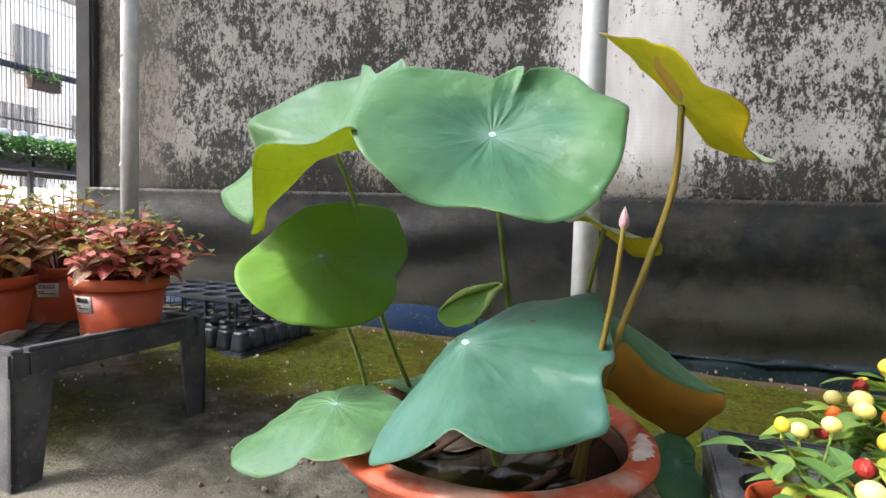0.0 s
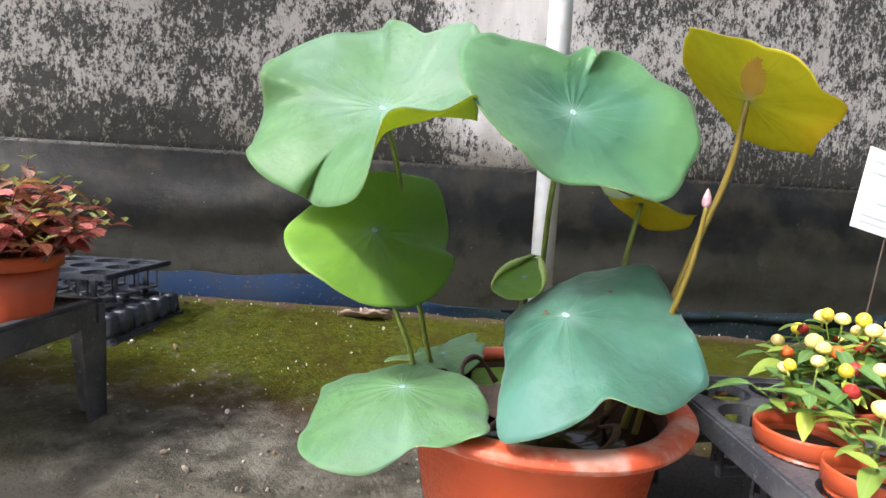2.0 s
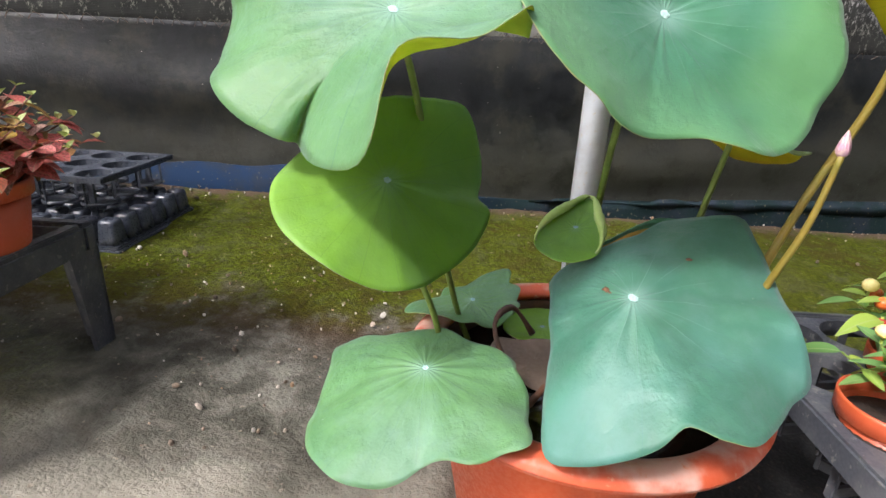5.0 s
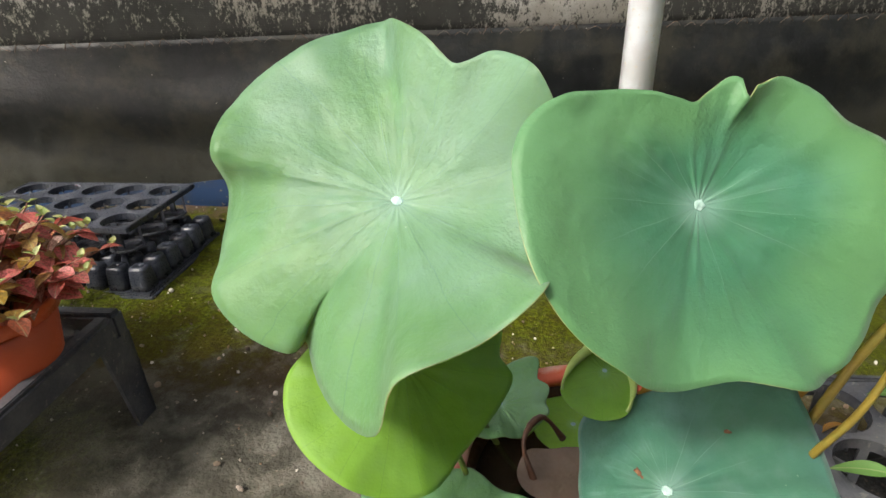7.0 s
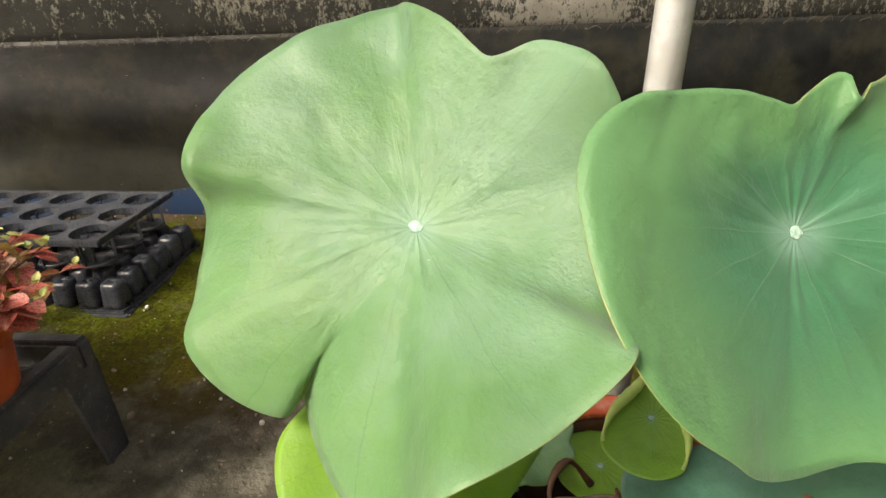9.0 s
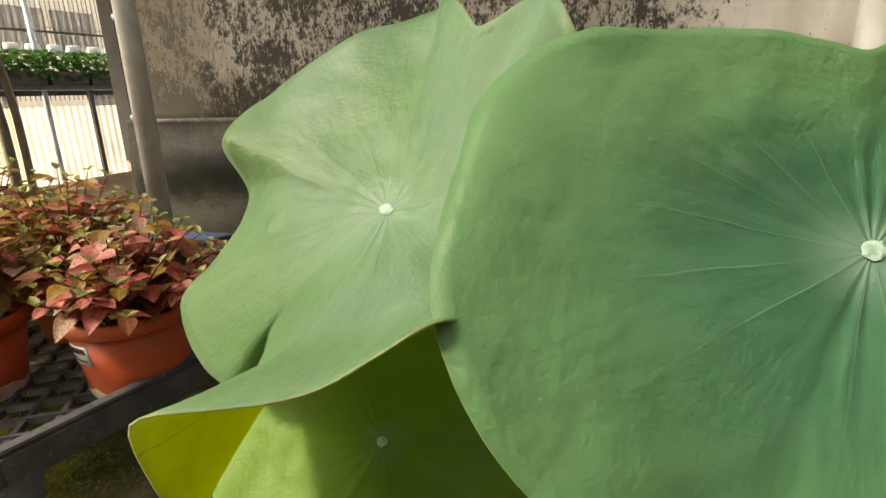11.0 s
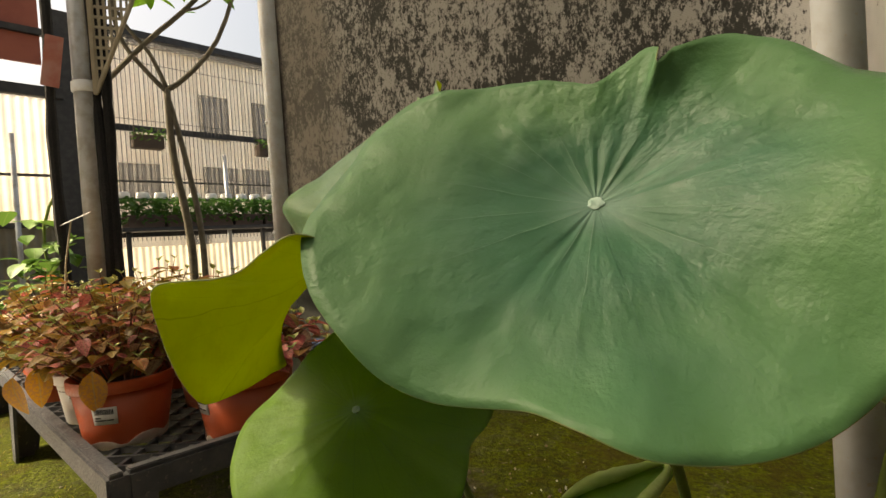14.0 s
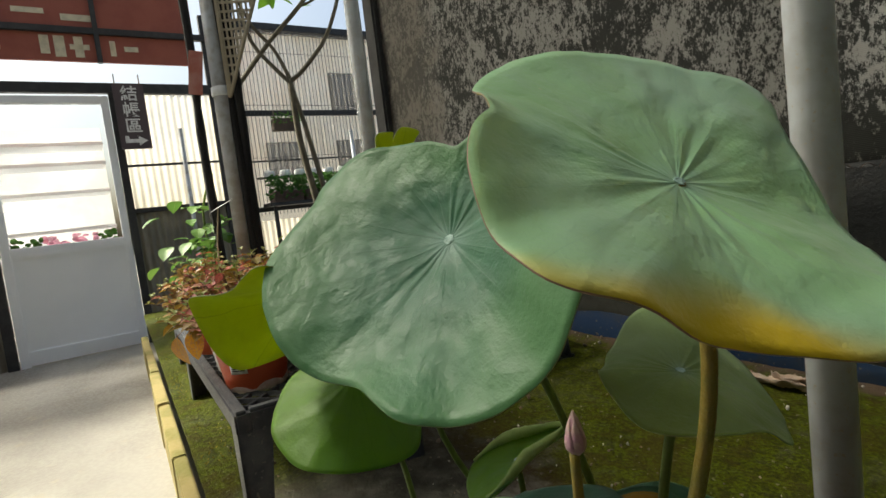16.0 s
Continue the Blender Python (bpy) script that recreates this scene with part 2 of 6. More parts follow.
def canvas_mat():
    m, n, l, b = nodes_of("mildewed_canvas")
    co = n.new("ShaderNodeTexCoord").outputs["Object"]
    sep = n.new("ShaderNodeSeparateXYZ")
    l.new(co, sep.inputs[0])
    cluster, patch = noise_node(n, l, co, 1.7, 4.0, 0.6), noise_node(n, l, co, 7, 4.0, 0.6)
    blot = noise_node(n, l, co, 130, 4.0, 0.75, (1.0, 1.0, 0.6))
    fleck = noise_node(n, l, co, 48, 5.0, 0.7, (1.0, 1.0, 0.55))
    streak = noise_node(n, l, co, 5, 4.0, 0.6, (1.0, 1.0, 0.25))
    s = maths(n, l, "ADD", maths(n, l, "MULTIPLY", maths(n, l, "SUBTRACT", cluster, 0.5), 0.5), maths(n, l, "MULTIPLY", maths(n, l, "SUBTRACT", patch, 0.5), 0.4))
    s = maths(n, l, "ADD", s, maths(n, l, "ADD", maths(n, l, "MULTIPLY", maths(n, l, "SUBTRACT", blot, 0.5), 0.65), maths(n, l, "MULTIPLY", fleck, 0.75)))
    s = maths(n, l, "ADD", s, 0.125)
    low = ranged(n, l, sep.outputs["Z"], 0.95, 0.7, 0.0, 0.1)
    s = maths(n, l, "ADD", s, low)
    left = ranged(n, l, maths(n, l, "ADD", sep.outputs["X"], maths(n, l, "MULTIPLY", maths(n, l, "SUBTRACT", cluster, 0.5), 0.5)), 0.72, 0.2)
    left = maths(n, l, "MAXIMUM", left, ranged(n, l, sep.outputs["X"], 0.75, 1.25, 0.0, 0.7))
    s = maths(n, l, "ADD", s, maths(n, l, "MULTIPLY", left, 0.042))
    s = maths(n, l, "SUBTRACT", s, maths(n, l, "MULTIPLY", ranged(n, l, left, 0.6, 0.0), 0.14))
    mould = ranged(n, l, s, 0.455, 0.6)
    base = blend(n, l, ranged(n, l, streak, 0.35, 0.65), (0.82, 0.815, 0.79), (0.6, 0.59, 0.56))
    base = blend(n, l, maths(n, l, "MULTIPLY", left, 0.85), base, (0.34, 0.332, 0.303))
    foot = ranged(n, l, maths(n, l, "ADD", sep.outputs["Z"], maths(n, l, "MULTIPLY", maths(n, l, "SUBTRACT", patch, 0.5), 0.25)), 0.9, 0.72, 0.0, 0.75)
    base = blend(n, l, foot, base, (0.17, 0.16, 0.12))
    # base turns browner towards the canvas's far left end
    drab = ranged(n, l, maths(n, l, "ADD", sep.outputs["X"], maths(n, l, "MULTIPLY", maths(n, l, "SUBTRACT", patch, 0.5), 0.5)), -1.2, -1.5)
    base = blend(n, l, drab, base, (0.26, 0.24, 0.205))
    dark = blend(n, l, ranged(n, l, patch, 0.4, 0.6), (0.018, 0.02, 0.017), (0.03, 0.032, 0.028))
    col = blend(n, l, maths(n, l, "MULTIPLY", mould, ranged(n, l, drab, 0.0, 1.0, 0.95, 0.6)), base, dark)
    l.new(col, b.inputs["Base Color"])
    b.inputs["Roughness"].default_value = 0.9
    wave = n.new("ShaderNodeTexWave")
    wave.bands_direction = "Z"
    wave.inputs["Scale"].default_value, wave.inputs["Distortion"].default_value = 60, 0.6
    l.new(co, wave.inputs["Vector"])
    relief(n, l, b, maths(n, l, "ADD", maths(n, l, "MULTIPLY", wave.outputs["Fac"], 0.35), blot), 0.5, 0.004)
    tr, mx = n.new("ShaderNodeBsdfTranslucent"), n.new("ShaderNodeMixShader")
    mx.inputs[0].default_value = 0.42
    l.new(col, tr.inputs["Color"])
    l.new(b.outputs[0], mx.inputs[1])
    l.new(tr.outputs[0], mx.inputs[2])
    l.new(mx.outputs[0], n["Material Output"].inputs["Surface"])
    return m


def soil_mat():
    m, n, l, b = nodes_of("mossy_soil")
    co = n.new("ShaderNodeTexCoord").outputs["Object"]
    sep = n.new("ShaderNodeSeparateXYZ")
    l.new(co, sep.inputs[0])
    big, mid, fine = noise_node(n, l, co, 2.6, 4.0), noise_node(n, l, co, 14, 6.0, 0.65), noise_node(n, l, co, 110, 4.0, 0.7)
    soil = blend(n, l, ranged(n, l, mid, 0.36, 0.62), (0.142, 0.138, 0.113), (0.052, 0.05, 0.039))
    soil = blend(n, l, ranged(n, l, big, 0.45, 0.64, 0.0, 0.5), soil, (0.033, 0.032, 0.023))
    pale = maths(n, l, "ADD", sep.outputs["Y"], maths(n, l, "MULTIPLY", maths(n, l, "SUBTRACT", big, 0.5), 0.8))
    soil = blend(n, l, ranged(n, l, pale, 0.45, 0.15, 0.0, 0.75), soil, (0.25, 0.236, 0.19))
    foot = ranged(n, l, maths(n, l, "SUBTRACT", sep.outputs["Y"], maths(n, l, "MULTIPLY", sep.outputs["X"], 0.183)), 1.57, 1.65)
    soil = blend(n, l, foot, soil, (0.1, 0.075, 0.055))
    rusty = maths(n, l, "MULTIPLY", ranged(n, l, sep.outputs["Y"], 0.5, 0.72), ranged(n, l, mid, 0.36, 0.56, 0.35, 0.9))
    rusty = maths(n, l, "MULTIPLY", rusty, ranged(n, l, foot, 0.0, 1.0, 1.0, 0.5))
    soil = blend(n, l, rusty, soil, (0.05, 0.026, 0.011))
    clump = noise_node(n, l, co, 38, 5.0, 0.7)
    moss = blend(n, l, ranged(n, l, fine, 0.35, 0.65), (0.08, 0.098, 0.0), (0.026, 0.033, 0.0))
    moss = blend(n, l, ranged(n, l, clump, 0.45, 0.65, 0.0, 0.75), moss, (0.018, 0.02, 0.002))
    moss = blend(n, l, ranged(n, l, maths(n, l, "ADD", maths(n, l, "MULTIPLY", mid, 0.5), maths(n, l, "MULTIPLY", big, 0.5)), 0.48, 0.6, 0.0, 0.55), moss, (0.04, 0.026, 0.004))
    ragged = maths(n, l, "ADD", maths(n, l, "MULTIPLY", maths(n, l, "SUBTRACT", big, 0.5), 0.5), maths(n, l, "MULTIPLY", maths(n, l, "SUBTRACT", mid, 0.5), 0.45))
    band = ranged(n, l, maths(n, l, "ADD", sep.outputs["Y"], ragged), 0.6, 0.86)
    back = maths(n, l, "SUBTRACT", sep.outputs["Y"], maths(n, l, "MULTIPLY", sep.outputs["X"], 0.183))
    band = maths(n, l, "MULTIPLY", band, ranged(n, l, maths(n, l, "ADD", back, maths(n, l, "MULTIPLY", maths(n, l, "SUBTRACT", mid, 0.5), 0.4)), 1.71, 1.61))
    patch = ranged(n, l, maths(n, l, "ADD", maths(n, l, "MULTIPLY", mid, 0.7), maths(n, l, "MULTIPLY", big, 0.5)), 0.46, 0.6)
    cover = maths(n, l, "MULTIPLY", band, ranged(n, l, patch, 0, 1, 0.8, 1.0))
    verge = maths(n, l, "MULTIPLY", ranged(n, l, sep.outputs["X"], -0.75, -1.05), ranged(n, l, maths(n, l, "ADD", sep.outputs["Y"], maths(n, l, "MULTIPLY", maths(n, l, "SUBTRACT", mid, 0.5), 0.5)), 0.6, 0.35))
    cover = maths(n, l, "MAXIMUM", cover, verge)
    fac = maths(n, l, "MULTIPLY", cover, ranged(n, l, fine, 0.24, 0.4))
    col = blend(n, l, fac, soil, moss)
    litter = ranged(n, l, noise_node(n, l, co, 60, 2.0), 0.68, 0.72)
    col = blend(n, l, maths(n, l, "MULTIPLY", litter, 0.3), col, (0.32, 0.27, 0.2))
    l.new(col, b.inputs["Base Color"])
    l.new(ranged(n, l, big, 0.35, 0.55, 0.6, 0.95), b.inputs["Roughness"])
    b.inputs["Specular IOR Level"].default_value = 0.15
    relief(n, l, b, maths(n, l, "ADD", maths(n, l, "ADD", mid, clump), maths(n, l, "MULTIPLY", fine, 0.6)), 0.9, 0.012)
    return m


def sheet_mat():
    m, n, l, b = nodes_of("black_sheet")
    co = n.new("ShaderNodeTexCoord").outputs["Object"]
    sep = n.new("ShaderNodeSeparateXYZ")
    l.new(co, sep.inputs[0])
    big, mid, fine = noise_node(n, l, co, 3, 4.0), noise_node(n, l, co, 16, 6.0, 0.65), noise_node(n, l, co, 120, 3.0)
    streak = noise_node(n, l, co, 1.6, 3.0, 0.5, (1.0, 1.0, 2.6))
    grime = noise_node(n, l, co, 9, 8.0, 0.75)
    dust = maths(n, l, "ADD", ranged(n, l, sep.outputs["Z"], 0.55, 0.16, 0.0, 0.5), maths(n, l, "MULTIPLY", maths(n, l, "SUBTRACT", mid, 0.5), 0.5))
    col = blend(n, l, ranged(n, l, big, 0.35, 0.65), (0.0036, 0.0046, 0.0052), (0.0066, 0.008, 0.0084))
    col = blend(n, l, ranged(n, l, dust, 0.1, 0.5, 0.0, 0.6), col, (0.042, 0.043, 0.032))
    col = blend(n, l, ranged(n, l, streak, 0.45, 0.75, 0.0, 0.25), col, (0.024, 0.027, 0.028))
    low = ranged(n, l, sep.outputs["Z"], 0.42, 0.2)
    col = blend(n, l, ranged(n, l, maths(n, l, "ADD", maths(n, l, "MULTIPLY", grime, 0.6), maths(n, l, "MULTIPLY", big, 0.4)), 0.46, 0.6, 0.0, 0.6), col, (0.03, 0.029, 0.019))
    col = blend(n, l, maths(n, l, "MULTIPLY", low, ranged(n, l, grime, 0.5, 0.62, 0.0, 0.8)), col, (0.012, 0.013, 0.009))
    col = blend(n, l, ranged(n, l, noise_node(n, l, co, 110, 2.0), 0.76, 0.8), col, (0.3, 0.28, 0.25))
    l.new(col, b.inputs["Base Color"])
    l.new(ranged(n, l, mid, 0.3, 0.7, 0.42, 0.72), b.inputs["Roughness"])
    b.inputs["Specular IOR Level"].default_value = 0.3
    relief(n, l, b, maths(n, l, "ADD", maths(n, l, "MULTIPLY", streak, 1.5), maths(n, l, "ADD", mid, maths(n, l, "MULTIPLY", fine, 0.3))), 0.5, 0.008)
    return m


def hem_mat():
    m, n, l, b = nodes_of("blue_sheet")
    co = n.new("ShaderNodeTexCoord").outputs["Object"]
    sep = n.new("ShaderNodeSeparateXYZ")
    l.new(co, sep.inputs[0])
    mid, fine = noise_node(n, l, co, 8, 6.0, 0.65), noise_node(n, l, co, 70, 4.0)
    col = blend(n, l, ranged(n, l, sep.outputs["X"], 0.3, 0.75), (0.005, 0.019, 0.052), (0.004, 0.013, 0.014))
    col = blend(n, l, ranged(n, l, mid, 0.42, 0.62, 0.0, 0.8), col, (0.014, 0.02, 0.03))
    col = blend(n, l, ranged(n, l, fine, 0.62, 0.7), col, (0.09, 0.08, 0.05))
    l.new(col, b.inputs["Base Color"])
    b.inputs["Roughness"].default_value, b.inputs["Specular IOR Level"].default_value = 0.85, 0.2
    relief(n, l, b, mid, 0.3, 0.006)
    return m


def panel_mat(name, colour, clear=0.25):
    """A translucent ribbed roofing sheet with the daylight behind it."""
    m, n, l, b = nodes_of(name)
    co = n.new("ShaderNodeTexCoord").outputs["Object"]
    b.inputs["Roughness"].default_value = 0.35
    c = blend(n, l, ranged(n, l, noise_node(n, l, co, 3), 0.35, 0.65), colour, tuple(v * 0.8 for v in colour))
    l.new(c, b.inputs["Base Color"])
    tr, tp = n.new("ShaderNodeBsdfTranslucent"), n.new("ShaderNodeBsdfTransparent")
    l.new(c, tr.inputs["Color"])
    m1, m2 = n.new("ShaderNodeMixShader"), n.new("ShaderNodeMixShader")
    m1.inputs[0].default_value, m2.inputs[0].default_value = 0.7, clear
    l.new(b.outputs[0], m1.inputs[1])
    l.new(tr.outputs[0], m1.inputs[2])
    l.new(m1.outputs[0], m2.inputs[1])
    l.new(tp.outputs[0], m2.inputs[2])
    l.new(m2.outputs[0], n["Material Output"].inputs["Surface"])
    return m


def glass_mat():
    m, n, l, b = nodes_of("pane_glass")
    b.inputs["Base Color"].default_value = (0.97, 0.99, 0.98, 1)
    b.inputs["Roughness"].default_value, b.inputs["Transmission Weight"].default_value, b.inputs["IOR"].default_value = 0.03, 1.0, 1.1
    return m


GREY_PIPE = mat("galvanised_steel", (0.82, 0.88, 0.94), 0.4, 0.0, (0.66, 0.69, 0.71), 22, bump=0.12, specks=(0.75, 0.74, 0.7))
PALE_PIPE = mat("painted_steel", (0.44, 0.48, 0.52), 0.5, 0.2, (0.3, 0.29, 0.27), 18, bump=0.1)
TERRACOTTA = mat("orange_plastic", (0.5, 0.085, 0.025), 0.42, 0, (0.42, 0.065, 0.02), 9, bump=0.06)
WORN_ORANGE = mat("worn_orange_plastic", (0.47, 0.08, 0.027), 0.55, 0, (0.52, 0.4, 0.34), 14, bump=0.15, spread=(0.47, 0.66), amount=0.7, specks=(0.5, 0.2, 0.12))
BRICK_PLASTIC = mat("brick_red_plastic", (0.47, 0.085, 0.028), 0.42, 0, (0.4, 0.07, 0.022), 12, bump=0.05)
LIME = mat("lime_crust", (0.62, 0.55, 0.5), 0.9, 0, (0.45, 0.3, 0.25), 30, bump=0.4)
WHITE_PLASTIC = mat("white_plastic", (0.75, 0.75, 0.73), 0.45, 0, (0.62, 0.6, 0.56), 9, bump=0.05)
PAPER = mat("white_paper", (0.8, 0.8, 0.8), 0.6, 0, (0.72, 0.72, 0.72), 30, bump=0.03)
INK = mat("black_print", (0.03, 0.03, 0.03), 0.6)
CANVAS, BLACK_SHEET, SOIL = canvas_mat(), sheet_mat(), soil_mat()
BLUE_SHEET = hem_mat()
# near-black with specks: the shade under pot and carrier put into colour
GROUND_SHADE = mat("ground_shade_black", (0.004, 0.004, 0.004), 0.9, 0, (0.009, 0.008, 0.006), 18, bump=0.5, specks=(0.035, 0.026, 0.016))
BORDER = mat("black_edging_cloth", (0.045, 0.045, 0.045), 0.85, 0, (0.03, 0.03, 0.03), 12)
WIRE = mat("rusty_wire", (0.09, 0.08, 0.07), 0.6, 0.5, (0.15, 0.08, 0.04), 60)
CONCRETE = mat("aisle_concrete", (0.3, 0.285, 0.255), 0.45, 0, (0.17, 0.158, 0.135), 2.2, bump=0.3, fine=60, specks=(0.3, 0.27, 0.22))
BOARD = mat("mossy_board", (0.3, 0.24, 0.09), 0.85, 0, (0.14, 0.14, 0.02), 7, bump=0.5, fine=90)
GREY_PLASTIC = mat("grey_plastic", (0.05, 0.055, 0.066), 0.5, 0, (0.11, 0.113, 0.118), 16, bump=0.15, specks=(0.15, 0.147, 0.14), varied=0.15)
BLACK_PLASTIC = mat("black_plastic", (0.026, 0.031, 0.043), 0.35, 0, (0.06, 0.065, 0.075), 22, bump=0.12, varied=0.2)
WATER = mat("dark_water", (0.012, 0.01, 0.006), 0.08, 0, (0.03, 0.02, 0.012), 10, bump=0.02)
DEAD = mat("rotten_stalk", (0.1, 0.04, 0.018), 0.6, 0, (0.05, 0.03, 0.02), 40, bump=0.4)
STEM = mat("stem_green", (0.15, 0.22, 0.03), 0.5, 0, (0.1, 0.13, 0.02), 60, bump=0.5, fine=500)
STEM_BROWN = mat("stem_ochre", (0.19, 0.14, 0.016), 0.5, 0, (0.14, 0.13, 0.018), 50, bump=0.5, fine=500)
ROLLED = mat("rolled_leaf_edge", (0.4, 0.52, 0.17), 0.55, 0, (0.28, 0.42, 0.1), 40, bump=0.4)
BUD_PINK = mat("bud_pink", (0.4, 0.22, 0.28), 0.5, 0, (0.5, 0.4, 0.33), 90, bump=0.3)
NAVEL = mat("leaf_navel", (0.42, 0.6, 0.52), 0.6, 0, (0.24, 0.4, 0.32), 260, bump=0.6)
BLUE_GREEN = leaf_mat("lotus_blue_green", (0.048, 0.168, 0.088), (0.03, 0.125, 0.07), 0.14, through=0.15, warts=0.38, wax_sheen=(0.13, 0.3, 0.27), glow=(0.28, 0.42, 0.06), edge=(0.09, 0.222, 0.092), reach=(0.3, 0.95))
SPOTTED_GREEN = leaf_mat("lotus_spotted_green", (0.058, 0.172, 0.108), (0.042, 0.135, 0.092), 0.28, through=0.15, wax_sheen=(0.16, 0.34, 0.34), glow=(0.28, 0.42, 0.06))
SOFT_GREEN = leaf_mat("lotus_soft_green", (0.108, 0.245, 0.092), (0.075, 0.19, 0.078), 0.26, through=0.26, warts=0.42, glow=(0.5, 0.6, 0.05))
FRESH_GREEN = leaf_mat("lotus_fresh_green", (0.22, 0.42, 0.04), (0.16, 0.34, 0.03), 0.12, through=0.42, glow=(0.4, 0.68, 0.03), warts=0.15)
DULL_GREEN = leaf_mat("lotus_dull_green", (0.27, 0.38, 0.11), (0.21, 0.31, 0.07), 0.2, through=0.2, glow=(0.3, 0.35, 0.05))
TURNING = leaf_mat("lotus_turning_yellow", (0.31, 0.56, 0.31), (0.26, 0.5, 0.23), 0.5, through=0.13, glow=(0.75, 0.85, 0.08), edge=(0.55, 0.4, 0.012), reach=(0.6, 0.86), side=(-0.72, 0.69))
UNDER = leaf_mat("lotus_underside", (0.3, 0.4, 0.06), (0.26, 0.36, 0.05), 0.05, rough=0.6, through=0.6, glow=(0.8, 0.85, 0.02), veins=0.6, warts=0.1)
UNDER_DARK = leaf_mat("lotus_underside_green", (0.16, 0.25, 0.08), (0.14, 0.22, 0.06), 0.05, rough=0.6, through=0.3, glow=(0.3, 0.4, 0.03), veins=0.6, warts=0.1)
UNDER_YELLOW = leaf_mat("lotus_underside_yellow", (0.66, 0.55, 0.012), (0.46, 0.44, 0.016), 0.0, rough=0.6, through=0.55, glow=(0.95, 0.74, 0.01), edge=(0.4, 0.2, 0.02), reach=(1.02, 1.25), veins=0.5, warts=0.1)
UNDER_BROWN = leaf_mat("lotus_underside_brown", (0.42, 0.21, 0.02), (0.5, 0.3, 0.04), 0.0, rough=0.65, through=0.15, glow=(0.3, 0.2, 0.06), veins=0.6, warts=0.2)
ROTTEN = mat("rotten_leaf", (0.13, 0.095, 0.07), 0.6, 0, (0.09, 0.06, 0.04), 14, bump=0.2)
SCAR = mat("leaf_scar", (0.2, 0.085, 0.03), 0.7, 0, (0.06, 0.025, 0.012), 300, bump=0.4)
RIM = mat("leaf_rim", (0.2, 0.28, 0.1), 0.6, 0, (0.3, 0.27, 0.1), 40)
BROWN_RIM = mat("browned_leaf_rim", (0.26, 0.15, 0.1), 0.6, 0, (0.2, 0.2, 0.08), 30)
DRY = mat("dry_leaf", (0.33, 0.27, 0.22), 0.8, 0, (0.3, 0.2, 0.13), 25, bump=0.4)
POLKA = thin_leaf_mat("polka_dot_leaf", [(0.0, (0.52, 0.11, 0.1)), (0.3, (0.6, 0.19, 0.17)), (0.5, (0.34, 0.06, 0.045)), (0.66, (0.2, 0.12, 0.02)), (0.85, (0.26, 0.17, 0.03)), (1.0, (0.62, 0.38, 0.32))], spots=(0.1, 0.04, 0.018))
POLKA_GOLD = thin_leaf_mat("polka_dot_gold", [(0.0, (0.28, 0.17, 0.015)), (0.3, (0.38, 0.2, 0.02)), (0.55, (0.17, 0.15, 0.018)), (0.8, (0.42, 0.12, 0.05)), (1.0, (0.52, 0.3, 0.1))], spots=(0.12, 0.09, 0.02))
POLKA_TIP = thin_leaf_mat("polka_dot_tip", [(0.0, (0.2, 0.26, 0.04)), (0.5, (0.36, 0.36, 0.14)), (1.0, (0.13, 0.2, 0.03))], spots=(0.16, 0.2, 0.05))
YELLOWED = thin_leaf_mat("yellowed_leaf", [(0.0, (0.62, 0.33, 0.03)), (1.0, (0.55, 0.28, 0.05))], spots=(0.4, 0.2, 0.1))
PEPPER_LEAF = thin_leaf_mat("pepper_leaf", [(0.0, (0.1, 0.22, 0.04)), (0.45, (0.14, 0.28, 0.08)), (0.75, (0.3, 0.42, 0.06)), (1.0, (0.42, 0.48, 0.06))])
TREE_LEAF = thin_leaf_mat("tree_leaf", [(0.0, (0.12, 0.3, 0.02)), (1.0, (0.2, 0.4, 0.03))], through=0.5)
HERB_LEAF = thin_leaf_mat("herb_leaf", [(0.0, (0.04, 0.12, 0.02)), (1.0, (0.09, 0.2, 0.03))], rough=0.85)
TWIG = mat("twig_brown", (0.16, 0.07, 0.045), 0.7, 0, (0.1, 0.05, 0.03), 60)
BARK = mat("grey_bark", (0.16, 0.14, 0.1), 0.85, 0, (0.09, 0.075, 0.05), 22, bump=0.6)
FRUIT_CREAM = mat("cream_pepper", (0.82, 0.72, 0.3), 0.25, 0, (0.8, 0.6, 0.1), 25, bump=0.02)
FRUIT_YELLOW = mat("yellow_pepper", (0.8, 0.66, 0.06), 0.25, 0, (0.75, 0.52, 0.03), 25, bump=0.02)
FRUIT_RED = mat("red_pepper", (0.36, 0.025, 0.018), 0.4, 0, (0.2, 0.012, 0.012), 90, bump=0.8)
FRUIT_ORANGE = mat("orange_pepper", (0.7, 0.16, 0.02), 0.35, 0, (0.45, 0.08, 0.02), 40, bump=0.3)
POT_SOIL = mat("potting_soil", (0.04, 0.028, 0.02), 0.95, 0, (0.015, 0.012, 0.01), 60, bump=0.9, fine=300)
